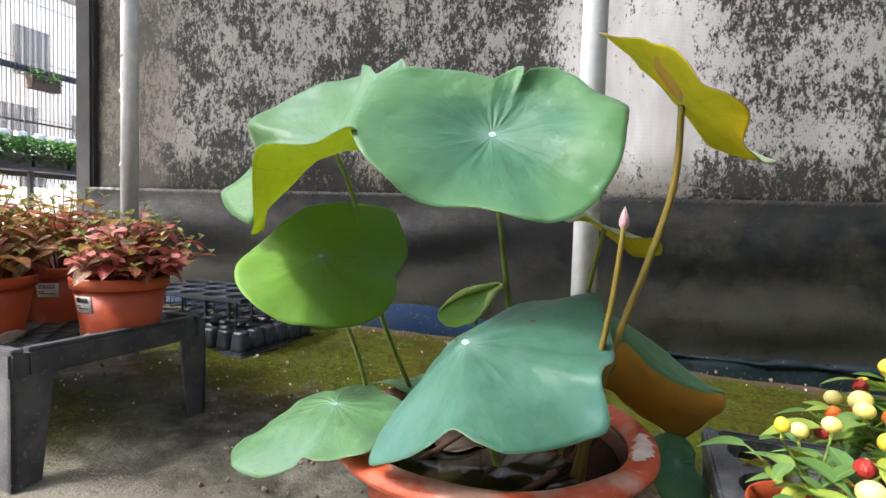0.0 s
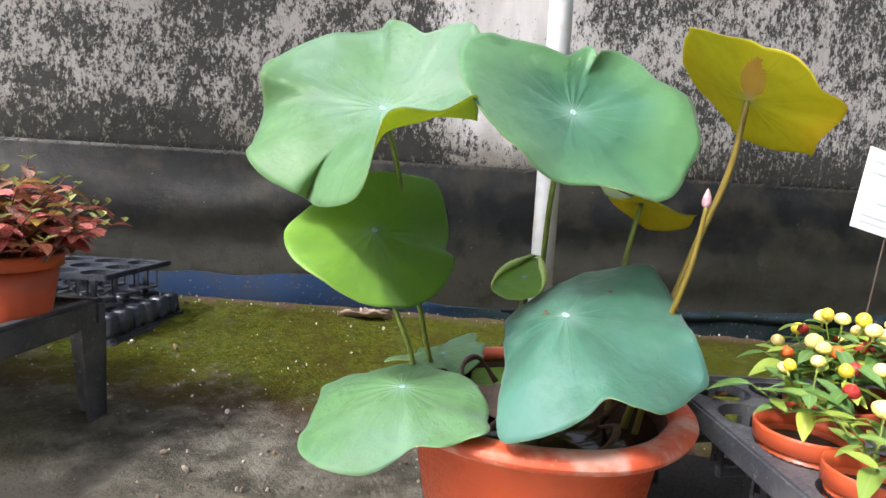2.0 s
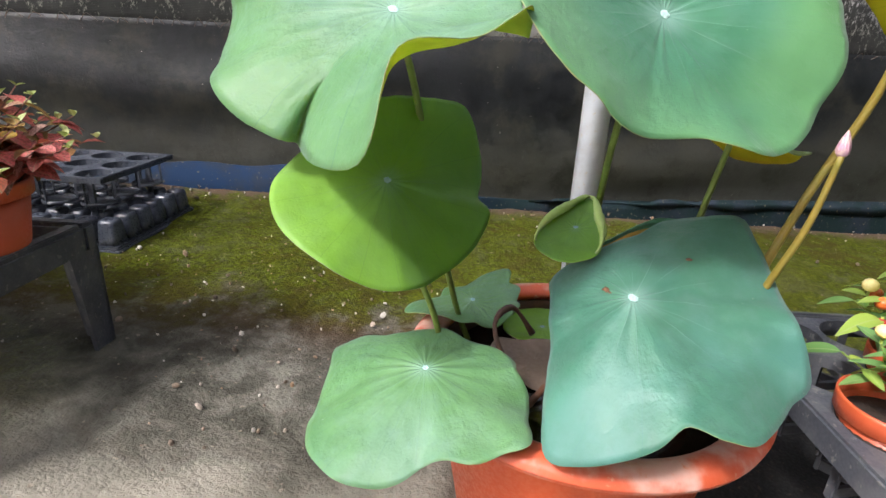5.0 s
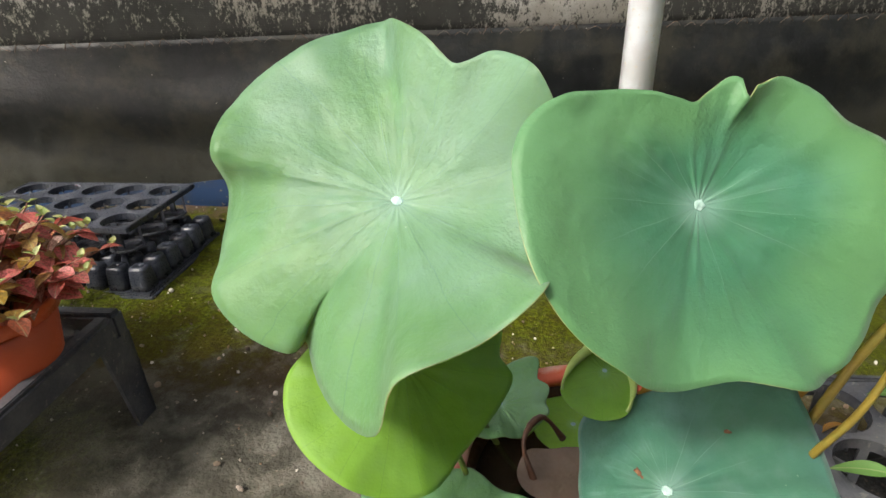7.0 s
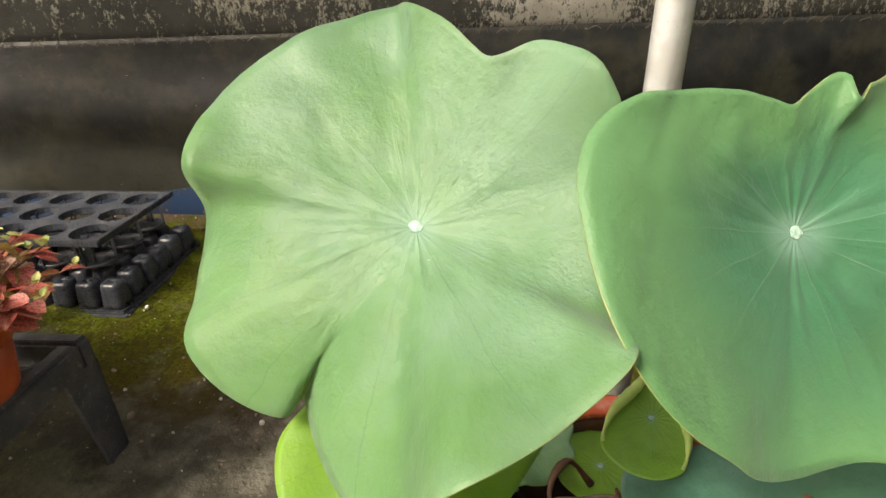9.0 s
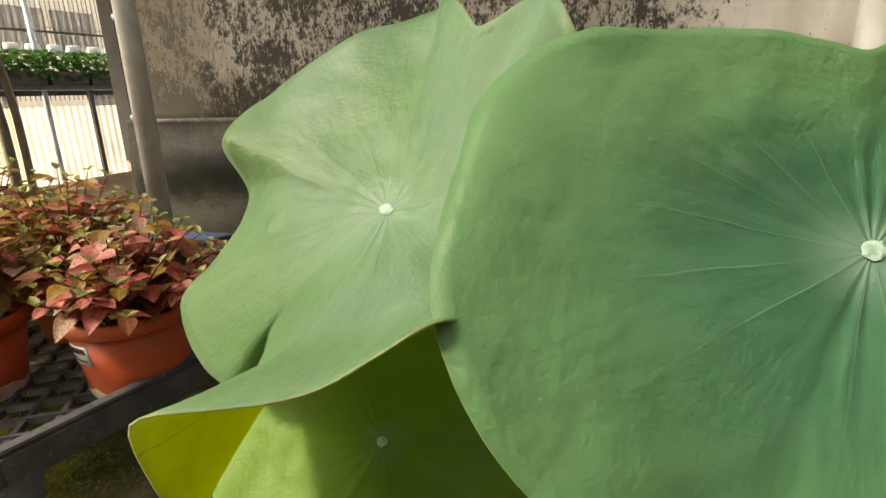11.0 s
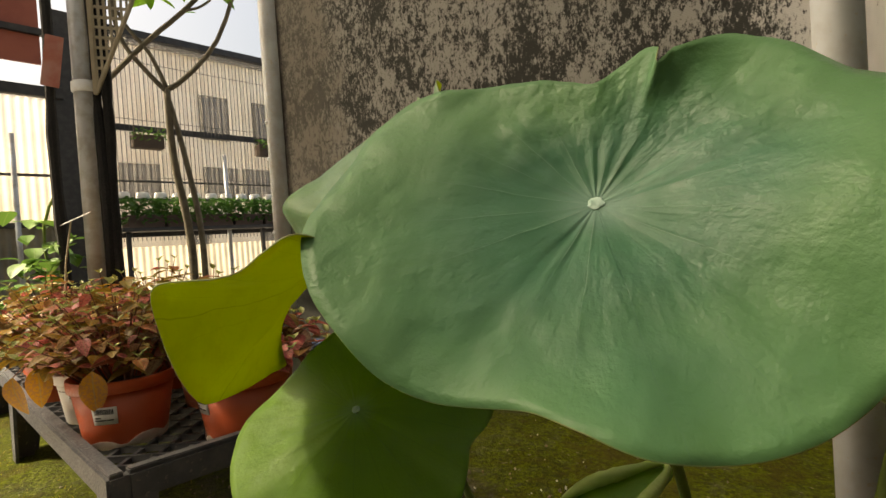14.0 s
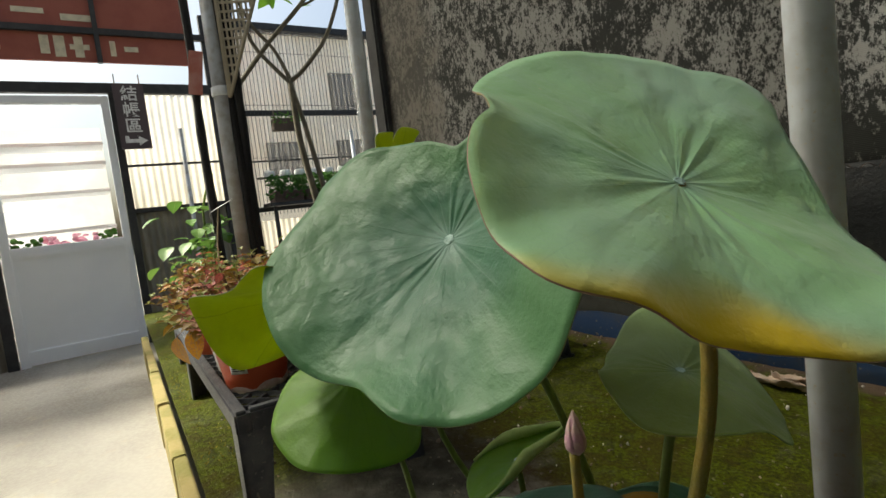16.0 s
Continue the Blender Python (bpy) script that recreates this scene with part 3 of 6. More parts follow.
def crumb_mat():
    m, n, l, b = nodes_of("crumbs")
    geo = n.new("ShaderNodeNewGeometry")
    ramp = n.new("ShaderNodeValToRGB")
    els = ramp.color_ramp.elements
    while len(els) < 5:
        els.new(1.0)
    for e, (p, c) in zip(els, ((0.0, (0.06, 0.045, 0.03)), (0.35, (0.14, 0.11, 0.08)), (0.6, (0.2, 0.13, 0.075)), (0.8, (0.3, 0.27, 0.23)), (1.0, (0.55, 0.52, 0.46)))):
        e.position, e.color = p, (*c, 1)
    l.new(geo.outputs["Random Per Island"], ramp.inputs[0])
    l.new(ramp.outputs[0], b.inputs["Base Color"])
    b.inputs["Roughness"].default_value = 0.9
    relief(n, l, b, noise_node(n, l, n.new("ShaderNodeTexCoord").outputs["Object"], 260, 3.0), 0.5, 0.002)
    return m


STONE = crumb_mat()
FRAME = mat("black_frame", (0.02, 0.02, 0.022), 0.5, 0, (0.04, 0.04, 0.04), 20)
CREAM_SHEET = panel_mat("cream_ribbed_sheet", (0.88, 0.82, 0.68), 0.3)
MURKY_SHEET = mat("murky_ribbed_sheet", (0.24, 0.22, 0.17), 0.5, 0, (0.13, 0.12, 0.1), 3, bump=0.1)
CLEAR_SHEET = panel_mat("clear_ribbed_sheet", (0.92, 0.9, 0.84), 0.88)
FACADE = mat("cream_facade", (0.92, 0.87, 0.75), 0.8, 0, (0.82, 0.72, 0.55), 1.6, bump=0.2)
DARK_PANE = mat("dark_window", (0.03, 0.035, 0.05), 0.2, 0, (0.06, 0.06, 0.07), 4, bump=0.02)
WHITE_PAINT = mat("white_door_paint", (0.87, 0.88, 0.9), 0.35, 0, (0.82, 0.83, 0.86), 3, bump=0.03)
RED_BOARD = mat("rust_red_board", (0.3, 0.085, 0.055), 0.7, 0, (0.24, 0.06, 0.04), 6)
CREAM_INK = mat("cream_lettering", (0.65, 0.58, 0.42), 0.7)
SIGN_BROWN = mat("sign_brown", (0.075, 0.055, 0.06), 0.5, 0, (0.09, 0.065, 0.07), 8)
SIGN_WHITE = mat("sign_lettering", (0.8, 0.79, 0.78), 0.5)
BEIGE = mat("beige_plastic", (0.42, 0.37, 0.27), 0.6, 0, (0.33, 0.29, 0.2), 14)
NET = mat("black_net", (0.015, 0.015, 0.015), 0.9)
PINK = mat("pink_flower", (0.75, 0.3, 0.42), 0.6, 0, (0.8, 0.5, 0.58), 40, varied=0.2)
PINK_PLATE = mat("faded_red_plate", (0.5, 0.16, 0.12), 0.5, 0, (0.6, 0.35, 0.3), 9)
PLANTER = mat("planter_brown", (0.09, 0.06, 0.045), 0.7, 0, (0.06, 0.04, 0.03), 14)
GLASS = glass_mat()


# ---- structure ----
def ground_z(x, y):
    return -0.03 - 0.0507 * max(x, -0.9) + 0.0512 * y


KERB = Matrix.Translation((0, 0.565, 0)) @ Matrix.Rotation(math.atan(-0.398), 4, "Z")
WALL = Matrix.Translation((0, 2.36, 0)) @ Matrix.Rotation(math.atan(-0.2), 4, "Z")


def sheet(x0, x1, z0, z1, nx, nz, depth):
    """A hanging sheet with folds, 6 mm thick, in the wall's own directions."""
    bm = bmesh.new()
    front = [[bm.verts.new((x0 + (x1 - x0) * i / nx, depth(x0 + (x1 - x0) * i / nx, z0 + (z1 - z0) * k / nz), z0 + (z1 - z0) * k / nz)) for i in range(nx + 1)] for k in range(nz + 1)]
    for k in range(nz):
        for i in range(nx):
            bm.faces.new((front[k][i], front[k][i + 1], front[k + 1][i + 1], front[k + 1][i]))
    return bm


def thick(ob, t, offset=0):
    s = ob.modifiers.new("thickness", "SOLIDIFY")
    s.thickness, s.offset = t, 1.0 if t < 0 else -1.0
    s.material_offset = offset
    s.material_offset_rim = 2 * offset
    return ob


# the bed: an uneven sheet of soil between the kerb and the wall
bm = bmesh.new()
NX, NY = 210, 90
rows = []
for k in range(NY + 1):
    row = []
    for i in range(NX + 1):
        u, v = -4.4 + 9.4 * i / NX, 0.02 + 2.78 * k / NY
        p = KERB @ Vector((u, v, 0))
        h = noise.noise((p.x * 2.3, p.y * 2.3, 0.3)) * 0.012 + noise.noise((p.x * 9, p.y * 9, 1.7)) * 0.007 + noise.noise((p.x * 24, p.y * 24, 4.0)) * 0.006
        lump = max(0.0, 1 - abs(v - 0.2 - u * 0.02) / 0.25) * 0.012
        row.append(bm.verts.new((u, v, ground_z(p.x, p.y) + h + lump)))
    rows.append(row)
for k in range(NY):
    for i in range(NX):
        bm.faces.new((rows[k][i], rows[k][i + 1], rows[k + 1][i + 1], rows[k + 1][i]))
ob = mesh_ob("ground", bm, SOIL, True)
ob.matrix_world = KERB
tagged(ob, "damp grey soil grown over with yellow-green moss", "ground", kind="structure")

tagged(mesh_ob("floor", boxed(-40, 40, -40, 40, -0.4, -0.13), CONCRETE), "pale worn concrete floor of the aisle", "floor", kind="structure")

bm = bmesh.new()
for i in range(12):
    x = -3.9 + i * 0.62
    box(bm, x, x + 0.612, -0.03 + 0.004 * math.sin(i * 2.1), 0.012, -0.16, 0.052 + 0.006 * math.sin(i * 1.3), 0.004)
ob = mesh_ob("kerb", bm, BOARD)
ob.matrix_world = KERB
tagged(ob, "yellowed mossy boards edging the planting bed", "kerb", kind="structure")


def canvas_depth(x, z):
    return 0.012 * noise.noise((x * 0.9, z * 1.1, 2.0)) + 0.01 * math.sin(z * 2.2 + x * 0.7)


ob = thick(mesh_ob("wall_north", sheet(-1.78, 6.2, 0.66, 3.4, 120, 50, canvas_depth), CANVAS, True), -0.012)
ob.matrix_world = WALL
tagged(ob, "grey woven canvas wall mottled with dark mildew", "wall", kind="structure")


def skirt_depth(x, z):
    f = (z - 0.1) / 0.58
    return -0.035 - 0.03 * math.sin(math.pi * min(max(f, 0), 1)) * (0.6 + 0.5 * noise.noise((x * 0.8, z * 2, 5.0))) + 0.013 * math.sin(z * 21 + 4.0 * noise.noise((x * 0.8, 0, 1.0))) * (0.5 + noise.noise((x * 1.1, z * 3, 9.0)))


ob = thick(mesh_ob("wall_skirt", sheet(-1.8, 6.2, 0.06, 0.69, 160, 36, skirt_depth), BLACK_SHEET, True), -0.008)
ob.matrix_world = WALL
tagged(ob, "dusty black plastic sheet hung along the wall's foot", "wall", kind="structure")


def strip_depth(x, z):
    return -0.075 + 0.012 * noise.noise((x * 4, z * 8, 3.0))


bm = sheet(-1.8, 6.2, -0.3, 0.13, 200, 10, strip_depth)
for v in bm.verts:
    if v.co.z > 0.1:
        v.co.z += 0.022 * noise.noise((v.co.x * 5, 0, 8.0)) + (-0.02 + 0.1 * min(max((0.5 - v.co.x) / 0.45, 0), 1)) - 0.052 * max(v.co.x, 0) * 0.6
ob = thick(mesh_ob("wall_hem", bm, BLUE_SHEET, True), -0.008)
ob.matrix_world = WALL
tagged(ob, "dirty torn blue plastic strip along the wall's foot", "wall", kind="structure")

ob = mesh_ob("trim", boxed(-1.86, -1.76, -0.03, 0.02, 0.5, 3.4, bevel=0.012), BORDER)
ob.matrix_world = WALL
tagged(ob, "black cloth edging of the canvas wall", "trim", kind="structure")

bm = bmesh.new()
x = -1.7
rnd = random.Random(5)
while x < 5.5:
    w, h = rnd.uniform(0.03, 0.055), rnd.uniform(0.012, 0.028)
    tube(bm, bend([(x, -0.05, 0.672), (x + w / 2, -0.062, 0.672 + h), (x + w, -0.05, 0.675)], 6), 0.0012, 5)
    x += w + rnd.uniform(0.0, 0.05)
ob = mesh_ob("wire_ties", bm, WIRE)
ob.matrix_world = WALL
tagged(ob, "thin rusty wire stitches joining canvas and plastic sheet", "wire", kind="stuff")

bm = bmesh.new()
rnd = random.Random(9)
for i in range(1500):
    u = rnd.uniform(-1.6, 2.0)
    v = rnd.uniform(0.1, 0.95) if i % 3 else 1.74 + 0.183 * u + rnd.gauss(-0.06, 0.05) if i % 2 else rnd.uniform(0.7, 1.7)
    p = KERB @ Vector((u, v, 0))
    if p.y > 2.3 - 0.2 * p.x:
        continue
    r = rnd.uniform(0.0012, 0.0042) * (1.9 if rnd.random() < 0.1 else 1)
    m = Matrix.LocRotScale((p.x, p.y, ground_z(p.x, p.y) + r * 0.5 + 0.004), Euler((rnd.uniform(0, 3), rnd.uniform(0, 3), rnd.uniform(0, 3))), (r * rnd.uniform(0.8, 1.6), r, r * rnd.uniform(0.5, 0.9)))
    bmesh.ops.create_icosphere(bm, subdivisions=1, radius=1.0, matrix=m)
tagged(mesh_ob("gravel", bm, STONE), "scattered stones, crumbs and dry litter on the soil", "gravel", kind="stuff")


# black sheet under the pot and the pepper carrier, standing in for their shade
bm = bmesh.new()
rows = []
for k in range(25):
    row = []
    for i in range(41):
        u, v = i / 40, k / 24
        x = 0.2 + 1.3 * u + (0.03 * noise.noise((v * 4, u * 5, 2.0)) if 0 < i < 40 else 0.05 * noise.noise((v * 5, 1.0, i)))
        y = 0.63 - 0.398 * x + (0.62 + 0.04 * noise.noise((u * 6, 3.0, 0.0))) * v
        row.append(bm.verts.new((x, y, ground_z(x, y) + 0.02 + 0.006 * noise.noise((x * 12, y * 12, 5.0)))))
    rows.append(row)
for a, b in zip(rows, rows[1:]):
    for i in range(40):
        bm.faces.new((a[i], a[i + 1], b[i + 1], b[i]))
tagged(mesh_ob("ground_film", bm, GROUND_SHADE, True), "specked black sheet painting the shade on the soil under the carrier", "ground film", kind="structure")


# unseen milky film added overhead to dim and spread the daylight
def film_mat():
    m, n, l, b = nodes_of("milky_film")
    co = n.new("ShaderNodeTexCoord").outputs["Object"]
    b.inputs["Roughness"].default_value = 0.6
    col = blend(n, l, ranged(n, l, noise_node(n, l, co, 1.5), 0.35, 0.65), (0.45, 0.46, 0.45), (0.38, 0.38, 0.36))
    l.new(col, b.inputs["Base Color"])
    tr, tp = n.new("ShaderNodeBsdfTranslucent"), n.new("ShaderNodeBsdfTransparent")
    l.new(col, tr.inputs["Color"])
    m1, m2 = n.new("ShaderNodeMixShader"), n.new("ShaderNodeMixShader")
    m1.inputs[0].default_value, m2.inputs[0].default_value = 0.21, 0.215
    l.new(b.outputs[0], m1.inputs[1])
    l.new(tr.outputs[0], m1.inputs[2])
    l.new(m1.outputs[0], m2.inputs[1])
    l.new(tp.outputs[0], m2.inputs[2])
    l.new(m2.outputs[0], n["Material Output"].inputs["Surface"])
    return m


bm = bmesh.new()
bm.faces.new([bm.verts.new(p) for p in ((-3.9, -7.0, 3.32), (7.0, -7.0, 3.32), (7.0, 2.6, 3.32), (-3.7, 3.4, 3.32))])
tagged(mesh_ob("ceiling", bm, film_mat()), "unseen milky film added over the plant bed to dim and spread daylight", "ceiling", kind="structure")


# plain unseen dark walls added behind the camera to cut the fill light
UNSEEN_DARK = mat("unseen_dark_wall", (0.05, 0.055, 0.05), 0.9, 0, (0.03, 0.035, 0.03), 6)
tagged(mesh_ob("wall_south", boxed(-4.6, 3.5, -2.2, -2.1, -0.2, 3.3), UNSEEN_DARK), "unseen dark wall added to hold back stray light", "wall", kind="structure")
tagged(mesh_ob("wall_east", boxed(3.4, 3.5, -2.1, 1.66, -0.2, 3.3), UNSEEN_DARK), "unseen dark wall added to hold back stray light", "wall", kind="structure")


# ---- posts ----
def post(x, y, r, z0, z1, material, bolts=(), name="post"):
    bm = bmesh.new()
    tube(bm, [(0, 0, z0), (0, 0, z1)], r, 28)
    ob = thing(name, pose(x, y, 0), "weathered galvanised steel tube post", "post", "greenhouse posts")
    part("tube", bm, material, ob, smooth=True)
    for a, z in bolts:
        b2 = bmesh.new()
        bmesh.ops.create_icosphere(b2, subdivisions=2, radius=0.005, matrix=Matrix.LocRotScale((r * math.cos(a), r * math.sin(a), z), None, (1, 1, 1.5)))
        part("bolt", b2, material, ob, smooth=True)
    return ob


post(0.312, 1.125, 0.0255, ground_z(0.312, 1.125) - 0.05, 3.3, GREY_PIPE)
post(-0.986, 1.734, 0.0255, ground_z(-0.986, 1.734) - 0.05, 3.3, GREY_PIPE, ((3.7, 0.95), (4.2, 1.06), (4.0, 0.72)))

# ---- lotus ----
# lotus leaves: middle, facing, main direction, then round the leaf: rim reach, rim lift (metres) and sideways slide (radians)
BLADES = {
    'broad': ((0.081, 0.698, 0.682), (0.000, -0.837, 0.548), (0.000, 0.548, 0.837),
        (0.077, 0.084, 0.095, 0.108, 0.123, 0.143, 0.159, 0.166, 0.165, 0.167, 0.170, 0.169, 0.165, 0.159, 0.156, 0.148, 0.138, 0.133, 0.139, 0.150, 0.155, 0.159, 0.159, 0.157, 0.156, 0.153, 0.152, 0.155, 0.149, 0.134, 0.127, 0.122, 0.113, 0.093, 0.098, 0.086),
        (0.022, 0.021, 0.021, 0.021, 0.021, 0.023, 0.028, 0.033, 0.036, 0.041, 0.045, 0.046, 0.047, 0.046, 0.036, 0.027, 0.026, 0.027, 0.032, 0.032, 0.025, 0.024, 0.024, 0.026, 0.042, 0.055, 0.059, 0.059, 0.052, 0.044, 0.038, 0.033, 0.033, 0.035, 0.029, 0.023),
        (0.000,) * 36),
    'tall': ((-0.141, 0.803, 0.677), (-0.100, -0.652, 0.752), (0.099, 0.745, 0.659),
        (0.187, 0.184, 0.186, 0.174, 0.166, 0.166, 0.176, 0.153, 0.135, 0.194, 0.168, 0.154, 0.147, 0.138, 0.114, 0.126, 0.119, 0.122, 0.107, 0.154),
        (0.014, 0.011, -0.006, -0.003, -0.045, -0.054, -0.050, -0.056, -0.068, 0.015, 0.104, 0.101, 0.105, 0.057, 0.050, 0.074, 0.103, 0.083, 0.063, 0.052),
        (-0.005, 0.070, 0.194, 0.217, -0.003, 0.062, 0.022, 0.159, -0.128, 0.087, -0.091, -0.035, -0.047, -0.148, -0.116, -0.049, 0.093, 0.134, 0.085, 0.190)),
    'low': ((-0.150, 0.785, 0.518), (0.100, -0.723, 0.683), (0.003, 0.687, 0.727),
        (0.085, 0.079, 0.076, 0.074, 0.075, 0.080, 0.092, 0.107, 0.114, 0.118, 0.119, 0.119, 0.120, 0.120, 0.121, 0.119, 0.114, 0.109, 0.109, 0.113, 0.118, 0.117, 0.108, 0.119, 0.128, 0.125, 0.126, 0.111, 0.099, 0.091),
        (0.023, 0.024, 0.025, 0.021, 0.016, 0.008, -0.008, -0.019, -0.012, -0.005, 0.000, 0.008, 0.013, 0.011, 0.008, 0.004, -0.010, -0.024, -0.033, -0.035, -0.028, -0.004, -0.016, -0.022, -0.014, 0.013, 0.022, 0.023, 0.022, 0.022),
        (0.000,) * 30),
    'saddle': ((0.054, 0.639, 0.433), (-0.101, -0.504, 0.858), (0.288, 0.810, 0.510),
        (0.101, 0.104, 0.103, 0.095, 0.083, 0.072, 0.065, 0.063, 0.062, 0.061, 0.062, 0.065, 0.075, 0.092, 0.120, 0.152, 0.152, 0.145, 0.137, 0.124, 0.141, 0.153, 0.155, 0.158, 0.164, 0.177, 0.156, 0.156, 0.168, 0.169, 0.171, 0.181, 0.168, 0.157, 0.111, 0.105),
        (-0.049, -0.074, -0.093, -0.094, -0.085, -0.078, -0.081, -0.077, -0.074, -0.073, -0.074, -0.078, -0.079, -0.071, -0.067, -0.069, -0.049, -0.031, -0.011, 0.005, 0.008, 0.002, -0.009, -0.020, -0.026, -0.023, 0.003, 0.000, -0.013, -0.008, 0.004, 0.005, -0.012, -0.029, -0.020, -0.035),
        (0.000,) * 36),
    'front': ((-0.116, 0.739, 0.321), (-0.189, -0.259, 0.947), (0.300, 0.903, 0.307),
        (0.072, 0.077, 0.083, 0.100, 0.130, 0.146, 0.133, 0.125, 0.123, 0.126, 0.136, 0.143, 0.143, 0.143, 0.135, 0.125, 0.108, 0.114, 0.129, 0.132, 0.143, 0.124, 0.116, 0.110, 0.098, 0.100, 0.089, 0.071, 0.065, 0.066, 0.070, 0.073),
        (-0.016, -0.020, -0.025, -0.035, -0.049, -0.054, -0.050, -0.045, -0.042, -0.037, -0.030, -0.024, -0.021, -0.015, -0.017, -0.016, -0.012, 0.007, 0.013, 0.010, 0.014, -0.002, -0.014, -0.016, -0.009, -0.020, -0.015, -0.008, -0.007, -0.008, -0.011, -0.013),
        (0.000,) * 32),
    'yellow': ((0.279, 0.613, 0.708), (0.628, -0.265, 0.731), (-0.723, 0.148, 0.675),
        (0.119, 0.114, 0.109, 0.101, 0.095, 0.106, 0.115, 0.120, 0.127, 0.114, 0.101, 0.097, 0.099, 0.105, 0.111, 0.107, 0.101, 0.096, 0.093, 0.090, 0.094, 0.104, 0.126, 0.128, 0.120, 0.115, 0.113, 0.113),
        (-0.002, -0.003, -0.003, 0.006, 0.013, 0.013, 0.012, 0.004, 0.012, 0.012, 0.001, -0.001, 0.002, 0.008, 0.018, 0.014, 0.007, 0.001, -0.004, 0.000, 0.005, 0.008, 0.015, 0.015, 0.013, 0.013, 0.010, 0.007),
        (0.000,) * 28),
    'dull': ((0.239, 0.741, 0.573), (0.305, -0.102, 0.947), (-0.728, 0.615, 0.301),
        (0.068, 0.058, 0.054, 0.051, 0.056, 0.066, 0.070, 0.078, 0.079, 0.077, 0.074, 0.078, 0.074, 0.073, 0.078, 0.077, 0.081, 0.080, 0.078, 0.073),
        (0.008, -0.006, -0.010, -0.010, -0.006, 0.005, 0.000, -0.003, 0.001, 0.008, 0.007, -0.007, -0.015, -0.023, -0.026, -0.019, -0.012, -0.003, 0.013, 0.017),
        (-0.000, -0.004, -0.001, 0.003, 0.007, 0.008, 0.004, 0.001, -0.001, -0.000, -0.001, -0.001, 0.000, -0.000, -0.003, -0.004, -0.002, 0.002, 0.000, -0.000)),
    'sunken': ((0.009, 0.919, 0.303), (0.105, -0.314, 0.943), (-0.298, 0.895, 0.331),
        (0.060, 0.053, 0.066, 0.085, 0.099, 0.095, 0.078, 0.066, 0.056, 0.055, 0.059, 0.060, 0.066, 0.063, 0.072, 0.070, 0.105, 0.091, 0.066, 0.061),
        (-0.027, -0.034, -0.035, -0.031, -0.020, 0.004, 0.015, 0.011, 0.009, 0.000, -0.000, 0.010, 0.023, 0.016, 0.023, 0.013, 0.004, -0.015, -0.027, -0.029),
        (0.001, 0.002, 0.002, 0.002, -0.002, -0.016, -0.020, -0.011, -0.004, -0.000, 0.003, 0.004, 0.006, 0.005, 0.020, 0.036, 0.020, 0.006, -0.008, -0.005)),
    'curled': ((0.072, 0.776, 0.457), (-0.260, -0.260, 0.930), (0.037, 0.034, 0.028),
        (0.058, 0.041, 0.031, 0.028, 0.029, 0.034, 0.043, 0.055, 0.057, 0.057, 0.057, 0.055, 0.043, 0.034, 0.029, 0.028, 0.031, 0.041),
        (0.004, 0.006, 0.008, 0.009, 0.009, 0.007, 0.004, 0.000, -0.002, -0.003, -0.002, 0.000, 0.004, 0.007, 0.009, 0.009, 0.008, 0.006),
        (0.000,) * 18),
    'floating': ((0.110, 0.885, 0.263), (0.000, 0.000, 1.000), (0.000, 1.000, 0.000),
        (0.060, 0.062, 0.058, 0.060, 0.064, 0.058, 0.055, 0.060, 0.062, 0.060, 0.057, 0.060),
        (0.002, 0.004, 0.000, 0.003, 0.006, 0.002, 0.000, 0.003, 0.006, 0.000, 0.002, 0.004),
        (0.000, 0.000, 0.000, 0.000, 0.000, 0.000, 0.000, 0.000, 0.000, 0.000, 0.000, 0.000)),
    'rotten': ((0.052, 0.800, 0.265), (0.050, -0.100, 1.000), (0.000, 1.000, 0.000),
        (0.050, 0.060, 0.062, 0.058, 0.050, 0.055, 0.060, 0.050, 0.050, 0.055, 0.060, 0.050),
        (0.000, 0.004, -0.004, 0.003, 0.006, -0.002, 0.000, 0.003, -0.006, 0.000, 0.002, 0.004),
        (0.000, 0.000, 0.000, 0.000, 0.000, 0.000, 0.000, 0.000, 0.000, 0.000, 0.000, 0.000)),
    'hanging': ((0.372, 0.786, 0.234), (0.350, -0.750, 0.550), (-0.400, 0.300, 0.750),
        (0.045, 0.050, 0.045, 0.045, 0.050, 0.060, 0.070, 0.065, 0.050, 0.045, 0.045, 0.045),
        (-0.010, 0.000, 0.004, -0.010, -0.020, -0.010, 0.000, -0.010, -0.020, 0.000, 0.000, -0.005),
        (0.000, 0.000, 0.000, 0.000, 0.000, 0.000, 0.000, 0.000, 0.000, 0.000, 0.000, 0.000)),
}


def ring(values, a):
    """Periodic smooth value at the angle a."""
    k = len(values)
    t = a / (2 * math.pi) * k
    i = math.floor(t)
    u = t - i
    p, q, r, s = (values[(i + j) % k] for j in (-1, 0, 1, 2))
    return 0.5 * ((2 * q) + (r - p) * u + (2 * p - 5 * q + 4 * r - s) * u * u + (3 * q - p - 3 * r + s) * u ** 3)


def eased(v):
    """The same round of values with its kinks taken out."""
    k = len(v)
    return [(v[i - 2] + 2 * v[i - 1] + 3 * v[i] + 2 * v[(i + 1) % k] + v[(i + 2) % k]) / 9 for i in range(k)]


lotus = thing("lotus_plant", pose(0.085, 0.77, 0.2), "blue-green potted lotus with broad round leaves and one pink bud", "lotus")
TO_LOTUS = lotus.matrix_world.inverted()


